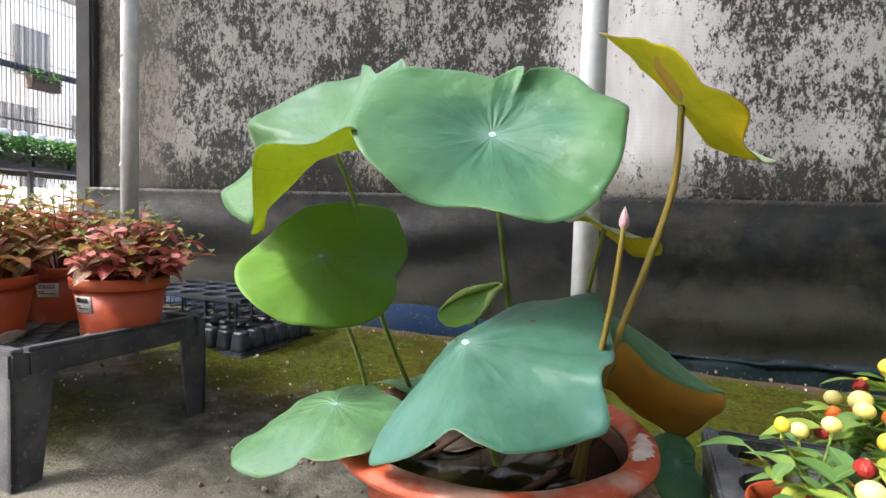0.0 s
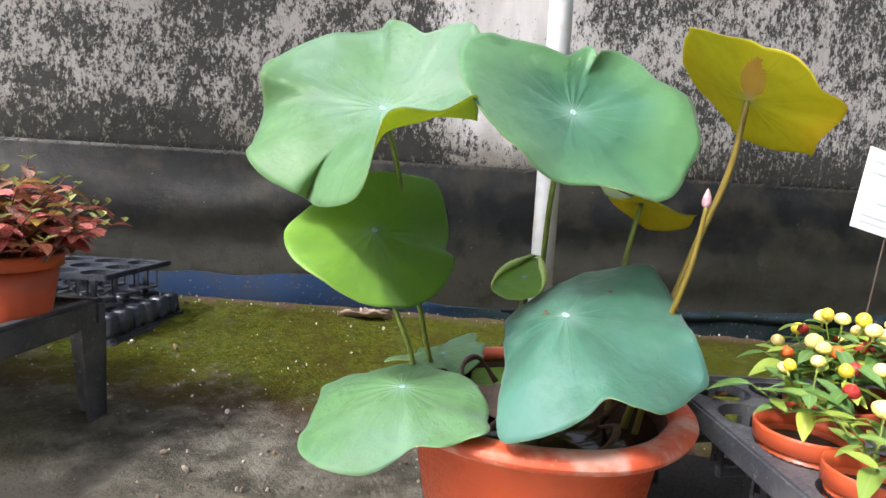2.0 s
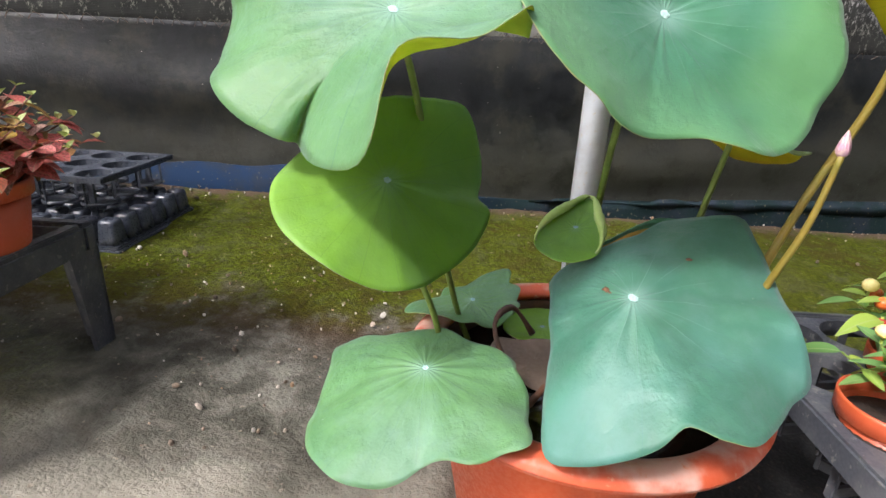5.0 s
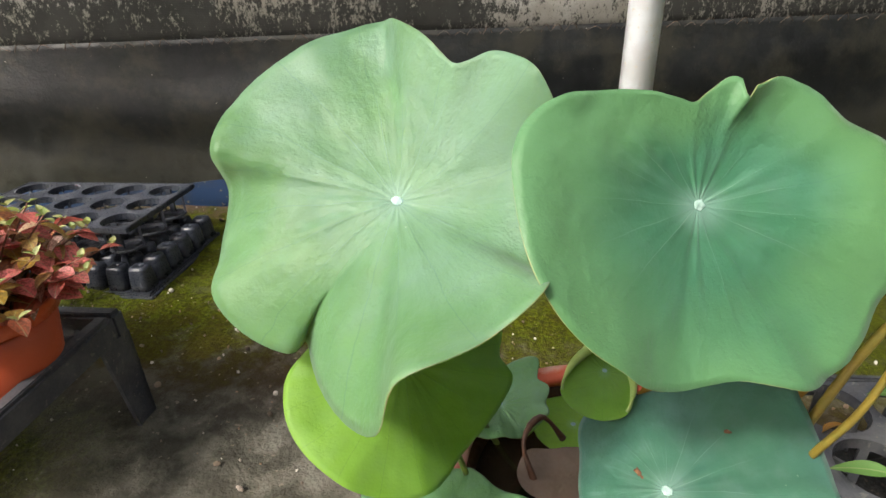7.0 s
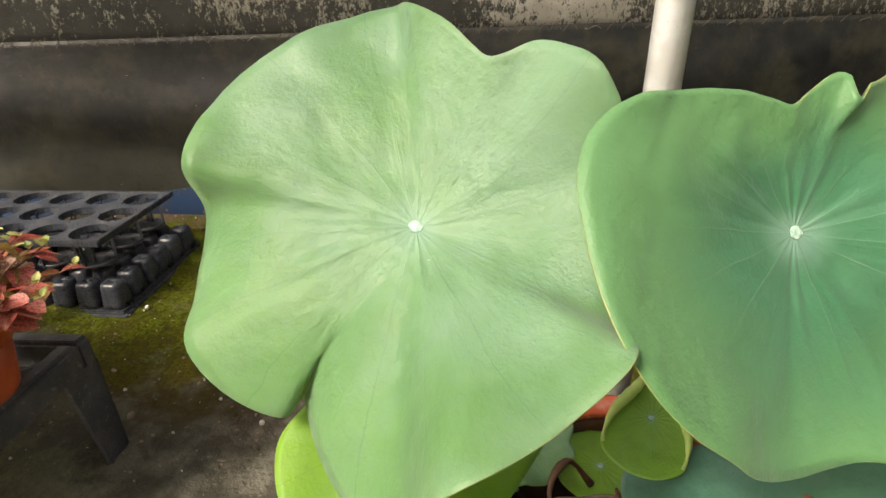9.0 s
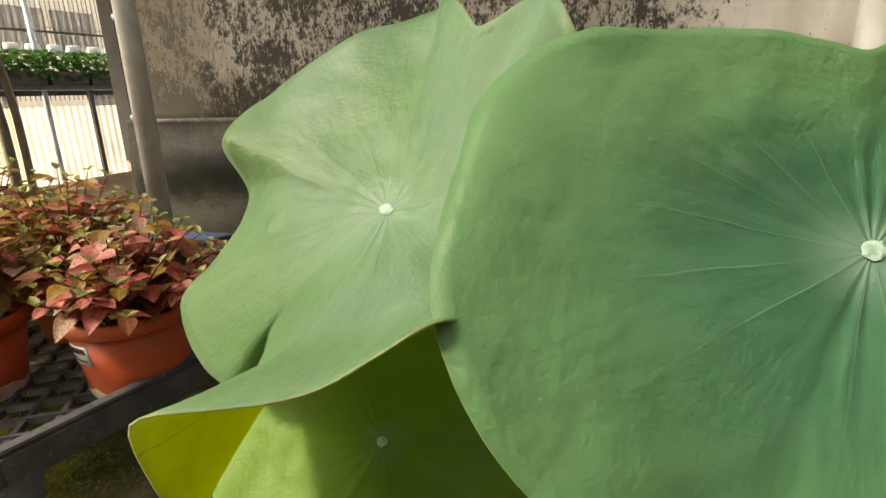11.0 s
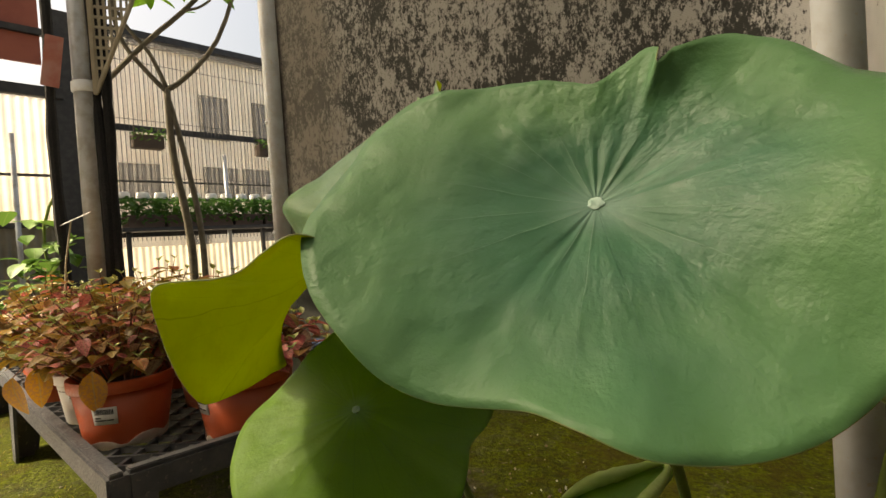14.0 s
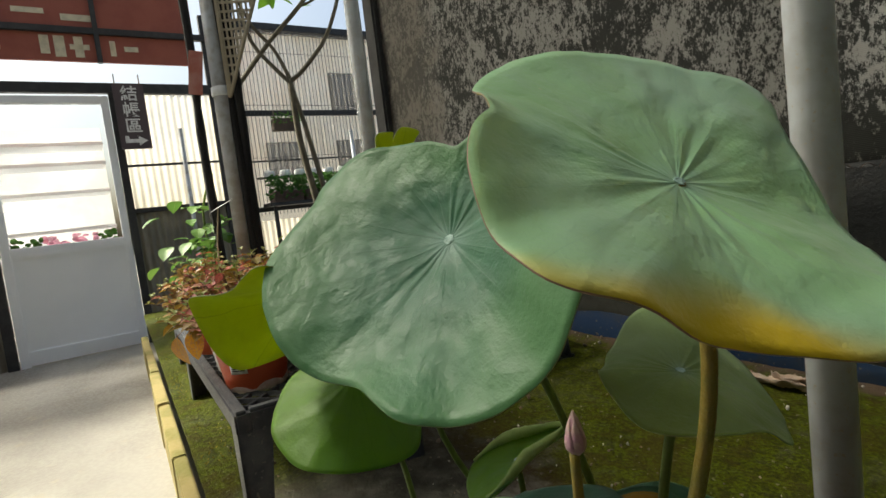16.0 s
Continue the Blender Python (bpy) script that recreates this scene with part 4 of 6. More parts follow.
def lotus_leaf(key, mats, power=1.35, rings=22, sectors=168, ripple=0.0009, label="", seed=0.0, navel=0.0055, wither=None, swell=1.0, curl=(), torn=(), scars=()):
    c, n, up, reach, lift, slide = BLADES[key]
    soft_reach, soft_lift = eased(reach), eased(lift)
    c, n = Vector(c), Vector(n).normalized()
    e1 = (Vector(up) - n * n.dot(Vector(up))).normalized()
    e2 = n.cross(e1)
    bm = bmesh.new()
    rho_l, along_l, across_l = (bm.verts.layers.float.new(k) for k in ("rho", "along", "across"))
    mid = bm.verts.new(c)
    prev = None
    rim_rows = []
    for i in range(1, rings + 1):
        rho = i / rings
        now = []
        for k in range(sectors):
            a = 2 * math.pi * k / sectors
            b = a + ring(slide, a) * rho
            w = rho * rho
            r = rho * (ring(reach, a) * w + ring(soft_reach, a) * (1 - w))
            h = rho ** power * (ring(lift, a) * w + ring(soft_lift, a) * (1 - w))
            where = noise.noise((math.cos(a) * 1.3 + seed, math.sin(a) * 1.3, seed))
            wave = ripple * max(0.0, 0.3 + 1.6 * where) * math.sin(a * 19 + 2.5 * noise.noise((math.cos(a) * 2, math.sin(a) * 2, seed + 4))) * math.sin(math.pi * min(1.0, rho * 1.1 + 0.02)) * (1.15 - rho)
            for where_torn, half, deep in torn:
                off = abs((a - where_torn + math.pi) % (2 * math.pi) - math.pi) / half
                if off < 1 and rho > 0.6:
                    r -= deep * (1 - off) ** 0.8 * ((rho - 0.6) / 0.4)
            for middle_turn, half, deep in curl:
                off = abs((a - middle_turn + math.pi) % (2 * math.pi) - math.pi) / half
                if off < 1 and rho > 0.72:
                    h -= deep * (0.5 + 0.5 * math.cos(math.pi * off)) * ((rho - 0.72) / 0.28) ** 2
            p = c + e1 * r * math.cos(b) + e2 * r * math.sin(b)
            fold = noise.noise(p * 13 + Vector((0, seed, 2))) * 0.005 * math.sin(math.pi * rho) * min(1.0, rho * 1.6)
            lump = fold * swell + noise.noise(p * 26 + Vector((seed, 0, 0))) * 0.0035 * rho + noise.noise(p * 75 + Vector((seed, 3, 0))) * 0.0011 * min(1, rho * 2)
            v = bm.verts.new(p + n * (h + wave + lump))
            v[rho_l], v[along_l], v[across_l] = rho, rho * math.cos(a), rho * math.sin(a)
            now.append(v)
        for k in range(sectors):
            j = (k + 1) % sectors
            f = bm.faces.new((mid, now[k], now[j]) if prev is None else (prev[k], now[k], now[j], prev[j]))
            if wither and rho < 0.86 and abs(k / sectors - wither[0]) * rho < wither[1] * math.sin(math.pi * rho / 0.88):
                f.material_index = 3
        prev = now
        rim_rows.append([v.co.copy() for v in now])
    ob = part("leaf", bm, mats, lotus, label, True)
    ob.matrix_parent_inverse = TO_LOTUS
    thick(ob, 0.0009, 1)
    for turn, rho, size in scars:
        k, i = round(turn / (2 * math.pi) * sectors) % sectors, round(rho * rings)
        at = rim_rows[i - 1][k]
        out = (rim_rows[i][k] - rim_rows[i - 2][k]).cross(rim_rows[i - 1][(k + 1) % sectors] - rim_rows[i - 1][k - 1]).normalized()
        b2 = bmesh.new()
        q = Matrix.Translation(at + out * 0.0012) @ out.to_track_quat("Z", "Y").to_matrix().to_4x4()
        bmesh.ops.create_uvsphere(b2, u_segments=16, v_segments=6, radius=size, matrix=q @ Matrix.Diagonal((1, 0.6, 0.12, 1)))
        for v in b2.verts:
            d = v.co - at
            v.co = at + d * (0.9 + 0.8 * noise.noise(d * 500 + Vector((turn, 0, 0))))
        part("scar", b2, SCAR, ob, "brown dead spot", True)
    if navel:
        b2 = bmesh.new()
        q = Matrix.Translation(c + n * 0.0012) @ n.to_track_quat("Z", "Y").to_matrix().to_4x4()
        bmesh.ops.create_uvsphere(b2, u_segments=20, v_segments=8, radius=navel, matrix=q @ Matrix.Diagonal((1, 0.9, 0.1, 1)))
        for v in b2.verts:
            d = v.co - c
            v.co = c + d * (0.9 + 0.22 * noise.noise(d * 500))
        part("navel", b2, NAVEL, ob, "pale round navel of the leaf", True)
    return ob


lotus_leaf("tall", [SOFT_GREEN, UNDER, RIM], 1.5, label="large soft green leaf with a drooping lobe", seed=1.0, curl=((1.35, 0.35, 0.012), (2.6, 0.4, 0.01)))
lotus_leaf("broad", [BLUE_GREEN, UNDER_DARK, RIM], 1.25, label="large blue-green leaf with a notched top edge", seed=2.0, torn=((5.812, 0.05, 0.016), (4.82, 0.12, -0.008)), curl=((4.75, 0.75, 0.016), (1.3, 0.5, 0.01), (3.3, 0.7, -0.006)))
lotus_leaf("low", [FRESH_GREEN, UNDER_DARK, RIM], 1.05, label="smooth fresh green round leaf", seed=3.0, ripple=0.0008, navel=0.0045, swell=0.4)
lotus_leaf("saddle", [SPOTTED_GREEN, UNDER_DARK, RIM], 1.5, label="blue-green saddle-shaped leaf lying over the pot's rim", seed=4.0, scars=((5.38, 0.485, 0.004), (0.793, 0.316, 0.0045), (0.9, 0.27, 0.0025)))
lotus_leaf("front", [SOFT_GREEN, UNDER_DARK, RIM], 1.5, label="pale green leaf hanging over the pot's rim", seed=5.0, navel=0.004)
lotus_leaf("yellow", [TURNING, UNDER_YELLOW, BROWN_RIM, TURNING, UNDER_BROWN, BROWN_RIM], 1.2, wither=(0.136, 0.026), label="leaf turning yellow and brown at the edge", seed=6.0, navel=0.004)
lotus_leaf("dull", [DULL_GREEN, UNDER_YELLOW, RIM], 1.3, label="dull green leaf with a yellow underside", seed=7.0, navel=0.004)
lotus_leaf("curled", [FRESH_GREEN, UNDER, RIM], 1.6, label="young leaf with rolled edges", seed=8.0, navel=0.003, ripple=0.0005, swell=0.1)


def rolled_edge(key, start, stop):
    """A pale rolled-in rim along part of a leaf."""
    c, n, up, reach, lift, slide = BLADES[key]
    c, n = Vector(c), Vector(n).normalized()
    e1 = (Vector(up) - n * n.dot(Vector(up))).normalized()
    e2 = n.cross(e1)
    pts = []
    for i in range(25):
        a = start + (stop - start) * i / 24
        r = ring(reach, a) - 0.002
        pts.append(c + e1 * r * math.cos(a) + e2 * r * math.sin(a) + n * (ring(lift, a) + 0.003))
    bm = bmesh.new()
    tube(bm, pts, [0.0016 + 0.0046 * math.sin(math.pi * min(i / 24 * 1.1, 1)) ** 0.6 * (0.85 + 0.3 * noise.noise((i * 0.5, start, 0))) for i in range(25)], 10)
    ob = part("rolled_edge", bm, ROLLED, lotus, "pale rolled rim of the young leaf", True)
    ob.matrix_parent_inverse = TO_LOTUS


rolled_edge("curled", 0.0, 2.42)
rolled_edge("curled", 6.283, 3.86)
lotus_leaf("sunken", [SOFT_GREEN, UNDER_DARK, RIM], 1.4, label="small leaf lying in the pot", seed=9.0, navel=0.004)


def folded_leaf(top, fold, low):
    """A leaf bent along a line: its green face above, its withered underside hanging below."""
    bm = bmesh.new()
    rho_l, along_l, across_l = (bm.verts.layers.float.new(k) for k in ("rho", "along", "across"))
    lines = [bend(p, 42) for p in (top, fold, low)]
    rows = []
    for i in range(43):
        a, b, c = (q[i] for q in lines)
        row = []
        for k in range(25):
            v = k / 24
            p = a.lerp(b, v / 0.35) if v < 0.35 else b.lerp(c, (v - 0.35) / 0.65)
            belly = math.sin(math.pi * min(max((v - 0.35) / 0.65, 0), 1)) * 0.012 - math.exp(-((v - 0.35) / 0.09) ** 2) * 0.003
            p = p + Vector((0.2, -1.0, -0.1)) * belly + Vector((0, 0, 0.0025 * noise.noise(p * 45)))
            w = bm.verts.new(p)
            w[rho_l], w[along_l], w[across_l] = 0.3 + 0.7 * i / 42, math.cos(2 * math.pi * (0.55 + 0.25 * v)), math.sin(2 * math.pi * (0.55 + 0.25 * v))
            row.append(w)
        rows.append(row)
    for i in range(42):
        for k in range(24):
            f = bm.faces.new((rows[i][k], rows[i][k + 1], rows[i + 1][k + 1], rows[i + 1][k]))
            f.material_index = 0 if k < 9 else 1
    ob = part("leaf", bm, [BLUE_GREEN, UNDER_BROWN], lotus, "folded leaf with a withered brown underside", True)
    ob.matrix_parent_inverse = TO_LOTUS
    thick(ob, 0.001)


folded_leaf([(0.142, 0.82, 0.418), (0.2, 0.802, 0.452), (0.264, 0.79, 0.447), (0.289, 0.798, 0.435), (0.35, 0.822, 0.397), (0.406, 0.829, 0.355), (0.448, 0.811, 0.331)],
            [(0.142, 0.818, 0.415), (0.2, 0.796, 0.446), (0.262, 0.771, 0.415), (0.284, 0.762, 0.414), (0.323, 0.761, 0.378), (0.375, 0.777, 0.35), (0.448, 0.811, 0.328)],
            [(0.16, 0.825, 0.36), (0.21, 0.8, 0.34), (0.265, 0.784, 0.339), (0.297, 0.792, 0.313), (0.346, 0.808, 0.281), (0.396, 0.824, 0.257), (0.432, 0.817, 0.291)])
lotus_leaf("floating", [FRESH_GREEN, UNDER_DARK, RIM], 1.3, label="flat green leaf floating on the water", seed=11.0, navel=0.004, ripple=0.0005)
lotus_leaf("hanging", [BLUE_GREEN, UNDER_DARK, RIM], 1.4, label="dark green leaf hanging outside the pot", seed=12.0, navel=0)
lotus_leaf("rotten", [ROTTEN, ROTTEN, ROTTEN], 1.4, label="rotten brown leaf on the water", seed=13.0, navel=0, ripple=0.0005)


def stalk(points, radii, material, label=""):
    bm = bmesh.new()
    pts = bend(points, 20)
    n = len(pts)
    tube(bm, pts, [radii[0] + (radii[1] - radii[0]) * i / (n - 1) for i in range(n)], 12)
    ob = part("stem", bm, material, lotus, label, True)
    ob.matrix_parent_inverse = TO_LOTUS
    return ob


def middle(key):
    return Vector(BLADES[key][0]) - Vector(BLADES[key][1]).normalized() * 0.001


stalk([(0.02, 0.9, 0.2), (-0.025, 0.885, 0.302), (-0.07, 0.84, 0.43), (-0.112, 0.822, 0.602), middle("tall")], (0.0042, 0.0036), STEM)
stalk([(0.15, 0.84, 0.2), (0.13, 0.825, 0.4), (0.1, 0.765, 0.58), middle("broad")], (0.0046, 0.0036), STEM)
stalk([(-0.06, 0.8, 0.2), (-0.085, 0.797, 0.336), (-0.112, 0.805, 0.41), (-0.14, 0.8, 0.48), middle("low")], (0.0038, 0.0032), STEM)
stalk([(0.12, 0.72, 0.2), (0.08, 0.7, 0.33), middle("saddle")], (0.0045, 0.004), STEM)
stalk([(-0.02, 0.8, 0.2), (-0.08, 0.77, 0.27), middle("front")], (0.004, 0.0035), STEM)
stalk([(0.19, 0.7, 0.2), (0.225, 0.665, 0.4), (0.262, 0.655, 0.52), (0.282, 0.632, 0.62), middle("yellow")], (0.0052, 0.0036), STEM_BROWN, "ochre-brown prickly stem")
stalk([(0.2, 0.68, 0.2), (0.208, 0.64, 0.4), (0.214, 0.612, 0.5), (0.218, 0.602, 0.572)], (0.0044, 0.0028), STEM_BROWN)
stalk([(0.19, 0.76, 0.2), (0.215, 0.745, 0.45), middle("dull")], (0.0042, 0.0034), STEM)
stalk([(0.09, 0.82, 0.2), (0.075, 0.79, 0.36), middle("curled")], (0.0036, 0.003), STEM)
stalk([(0.2, 0.74, 0.2), (0.24, 0.76, 0.33), (0.286, 0.772, 0.405)], (0.0045, 0.004), STEM_BROWN)

# the bud: a plump core wrapped in petals
BUD_AT = Vector((0.219, 0.603, 0.57))
bud = part("bud", lathe([(0.0035, 0.0), (0.008, 0.004), (0.0102, 0.011), (0.009, 0.021), (0.0048, 0.033), (0.0008, 0.041)], 20), BUD_PINK, lotus, "closed pale pink flower bud", True)
bud.matrix_parent_inverse = TO_LOTUS
bud.matrix_basis = Matrix.Translation(BUD_AT) @ Matrix.Diagonal((0.52, 0.52, 0.6, 1))
for k in range(5):
    bm = bmesh.new()
    rows = []
    for i in range(8):
        f = i / 7
        w = 0.95 * (1 - f ** 1.6) + 0.02
        rr = max(0.0104 * math.sin(math.pi * f ** 0.52) ** 0.8 if f < 1 else 0, 0.0036 * (1 - f)) + 0.0006 + 0.0004 * (k % 2)
        rows.append([bm.verts.new((rr * math.cos(w * s), rr * math.sin(w * s), 0.001 + 0.04 * f)) for s in (-1, -0.5, 0, 0.5, 1)])
    for a, b in zip(rows, rows[1:]):
        for i in range(4):
            bm.faces.new((a[i], a[i + 1], b[i + 1], b[i]))
    pt = part("petal", bm, BUD_PINK, bud, smooth=True)
    pt.matrix_basis = Matrix.Rotation(k * 1.2566 + 0.3, 4, "Z")
    thick(pt, -0.0006)

# the pot, its water and the rotting stalks in it
POT = pose(0.1, 0.77, 0.0)
lotus_pot = thing("lotus_pot", POT, "large round orange plastic pot with a thick lime-stained rim", "pot")
RZ = 0.288
part("body", lathe([(0.126, -0.04), (0.134, -0.02), (0.179, RZ - 0.045), (0.188, RZ - 0.028), (0.194, RZ - 0.02), (0.186, RZ - 0.02), (0.174, RZ - 0.045), (0.13, 0.0), (0.0, 0.0)], 72), TERRACOTTA, lotus_pot, smooth=True)
prof = [(0.203 + 0.0195 * math.cos(a), RZ - 0.008 + 0.0125 * math.sin(a)) for a in [2 * math.pi * k / 16 for k in range(17)]]
bm = lathe(prof, 96)
for v in bm.verts:
    a = math.atan2(v.co.y, v.co.x)
    v.co.z += 0.0025 * noise.noise((math.cos(a) * 2, math.sin(a) * 2, 0.5))
part("rim", bm, WORN_ORANGE, lotus_pot, "rolled rim with white lime stains", True)
part("inner_wall", lathe([(0.1845, RZ - 0.016), (0.17, 0.24), (0.172, 0.24), (0.187, RZ - 0.014), (0.1845, RZ - 0.016)], 64), DEAD, lotus_pot, "mud-stained inner wall", True)
part("water", lathe([(0.0, 0.255), (0.1745, 0.255), (0.1735, 0.248), (0.0, 0.248)], 48), WATER, lotus_pot, "dark still water", True)
bm = bmesh.new()
rows = []
for i in range(40):
    f = i / 39
    a0, half = -0.62 + 0.5 * f, 0.95 * math.sin(math.pi * f) ** 0.6 * (0.75 + 0.5 * noise.noise((i * 0.35, 2.0, 0.0)))
    off = 0.5 + 0.5 * noise.noise((i * 0.21, 7.0, 0.0))
    rows.append([bm.verts.new(((0.203 + 0.0199 * math.cos(g)) * math.cos(a0), (0.203 + 0.0199 * math.cos(g)) * math.sin(a0), RZ - 0.008 + 0.0129 * math.sin(g))) for g in [1.2 + off + half * (k / 6 - 0.5) * 2 for k in range(7)]])
for a, b in zip(rows, rows[1:]):
    for k in range(6):
        bm.faces.new((a[k], b[k], b[k + 1], a[k + 1]))
part("stain", bm, LIME, lotus_pot, "grey mud crust on the rim", True)
rnd = random.Random(3)
for pts in ([(-0.05, -0.12, 0.236), (0.02, -0.14, 0.262), (0.07, -0.1, 0.268), (0.06, -0.05, 0.24)], [(-0.12, -0.05, 0.24), (-0.05, -0.02, 0.275), (0.0, 0.06, 0.27), (0.02, 0.1, 0.24)], [(-0.08, 0.02, 0.24), (-0.09, 0.07, 0.3), (-0.05, 0.1, 0.31), (-0.02, 0.09, 0.27)], [(0.1, -0.03, 0.24), (0.115, -0.06, 0.3), (0.13, -0.08, 0.36)], [(0.12, 0.0, 0.24), (0.135, -0.05, 0.3), (0.125, -0.09, 0.37)]):
    bm = bmesh.new()
    tube(bm, bend(pts, 14), [0.004 + 0.0012 * math.sin(i) for i in range(15)], 9)
    ob = mesh_ob("dead_stalk", bm, DEAD, True)
    ob.matrix_world = POT
    tagged(ob, "rotten brown lotus stalk bent over the water", "stalk", "dead stalks in the pot")


# ---- plastic benches ----
def lattice(w, d, pitch):
    """Ends of the crossing slats of a w by d lattice."""
    out = []
    k = -d
    while k < w:
        for sgn in (1, -1):
            x0, y0, x1, y1 = k, 0.0, k + d, d
            if x0 < 0:
                y0, x0 = -x0, 0.0
            if x1 > w:
                y1, x1 = y1 - (x1 - w), w
            if x1 - x0 > 0.01:
                out.append(((x0, y0), (x1, y1)) if sgn > 0 else ((x0, d - y0), (x1, d - y1)))
        k += pitch
    return out


def plant_bench(m, w, d, top, foot):
    ob = thing("plant_bench", m, "scuffed dark grey plastic plant bench with a lattice top", "bench", "plant benches")
    for a in ((0, w, 0, 0.03), (0, w, d - 0.03, d), (0, 0.03, 0.03, d - 0.03), (w - 0.03, w, 0.03, d - 0.03)):
        part("rail", boxed(*a, top - 0.05, top, bevel=0.005), GREY_PLASTIC, ob)
        part("lip", boxed(a[0] + 0.004, a[1] - 0.004, a[2] + 0.004, a[3] - 0.004, top - 0.002, top + 0.004, bevel=0.002), GREY_PLASTIC, ob)
    for x, sx in ((0, 1), (w, -1)):
        for y, sy in ((0, 1), (d, -1)):
            bm = bmesh.new()
            z0 = foot(m @ Vector((x, y, 0)))
            for lx, ly in ((0.075, 0.008), (0.008, 0.075)):
                vs = []
                for z, f in ((top - 0.045, 1.0), (z0, 0.66)):
                    for ax, ay in ((0, 0), (lx * f if lx > 0.01 else lx, 0), (lx * f if lx > 0.01 else lx, ly * f if ly > 0.01 else ly), (0, ly * f if ly > 0.01 else ly)):
                        vs.append(bm.verts.new((x + sx * (ax + 0.001), y + sy * (ay + 0.001), z)))
                for q in ((0, 1, 5, 4), (1, 2, 6, 5), (2, 3, 7, 6), (3, 0, 4, 7), (0, 3, 2, 1), (4, 5, 6, 7)):
                    bm.faces.new([vs[i] for i in q])
            bmesh.ops.recalc_face_normals(bm, faces=bm.faces)
            part("leg", bm, GREY_PLASTIC, ob)
    for i, ((x0, y0), (x1, y1)) in enumerate(lattice(w - 0.06, d - 0.06, 0.07)):
        bm = bmesh.new()
        L = math.hypot(x1 - x0, y1 - y0)
        z = top - 0.036 + (0.0 if i % 2 else 0.003)
        box(bm, 0, L, -0.004, 0.004, z - 0.006, z + 0.006)
        s = part("slat", bm, GREY_PLASTIC, ob)
        s.matrix_basis = Matrix.Translation((x0 + 0.03, y0 + 0.03, 0)) @ Matrix.Rotation(math.atan2(y1 - y0, x1 - x0), 4, "Z")
    return ob


BENCH_TURN = math.atan2(0.929, 0.369) - math.pi / 2
B1 = Matrix.Translation((-0.73, 0.945, 0)) @ Matrix.Rotation(BENCH_TURN, 4, "Z") @ Matrix.Translation((-1.06, 0, 0))
B2 = B1 @ Matrix.Translation((-0.62, 0.015, 0))


def foot_z(p):
    return ground_z(p.x, p.y) - 0.004


plant_bench(B1, 1.06, 0.44, 0.318, foot_z)
plant_bench(B2, 0.6, 0.44, 0.318, foot_z)
DECK = 0.288

# ---- trays of cells and carriers on the ground by the wall ----
TRAY = Matrix.Translation((-0.645, 1.79, 0)) @ Matrix.Rotation(math.atan2(0.367, 0.152) - math.pi / 2, 4, "Z")


def holed_plate(nx, ny, pitch, hole, z, t, steps=20):
    """A flat plate pierced by rows of round holes, with a short collar round each."""
    bm = bmesh.new()
    for i in range(nx):
        for j in range(ny):
            cx, cy = -(i + 0.5) * pitch, (j + 0.5) * pitch
            for zz, flip in ((z, False), (z - t, True)):
                inner, outer = [], []
                for k in range(steps):
                    a = 2 * math.pi * (k + 0.5) / steps
                    c, s = math.cos(a), math.sin(a)
                    q = pitch / 2 / max(abs(c), abs(s))
                    inner.append(bm.verts.new((cx + hole * c, cy + hole * s, zz - (0.0 if not flip else 0.012))))
                    outer.append(bm.verts.new((cx + q * c, cy + q * s, zz)))
                for k in range(steps):
                    f = (inner[k], outer[k], outer[(k + 1) % steps], inner[(k + 1) % steps])
                    bm.faces.new(f[::-1] if flip else f)
                if flip:
                    for k in range(steps):
                        bm.faces.new((last[k], last[(k + 1) % steps], inner[(k + 1) % steps], inner[k]))
                last = inner
    bmesh.ops.remove_doubles(bm, verts=bm.verts, dist=0.0004)
    return bm


cell_tray = thing("cell_tray", TRAY, "black plastic seedling tray turned upside down on the moss", "tray")
TZ = 0.098
base = bmesh.new()
box(base, -0.6, 0, 0, 0.4, TZ, TZ + 0.012, 0.004)
part("base", base, BLACK_PLASTIC, cell_tray)
part("lip", boxed(-0.606, 0.006, -0.006, 0.406, TZ - 0.004, TZ + 0.004, bevel=0.002), BLACK_PLASTIC, cell_tray)
cup = lathe([(0.031, 0.0), (0.0295, 0.02), (0.0255, 0.058), (0.0225, 0.067), (0.006, 0.069), (0.005, 0.066), (0.0, 0.066)], 20)
for v in cup.verts:
    a = math.atan2(v.co.y, v.co.x)
    q = min(1 / max(abs(math.cos(a)), abs(math.sin(a)), 1e-6), 1.3)
    v.co.x, v.co.y = v.co.x * q * 0.9, v.co.y * q * 0.9
first = None
for i in range(9):
    for j in range(6):
        if first is None:
            first = part("cell", cup, BLACK_PLASTIC, cell_tray, smooth=True)
            o = first
        else:
            o = new("cell", first.data)
            o.parent = cell_tray
        o.location = (-(i + 0.5) * 0.0655 - 0.004, (j + 0.5) * 0.0655 + 0.004, TZ + 0.011)

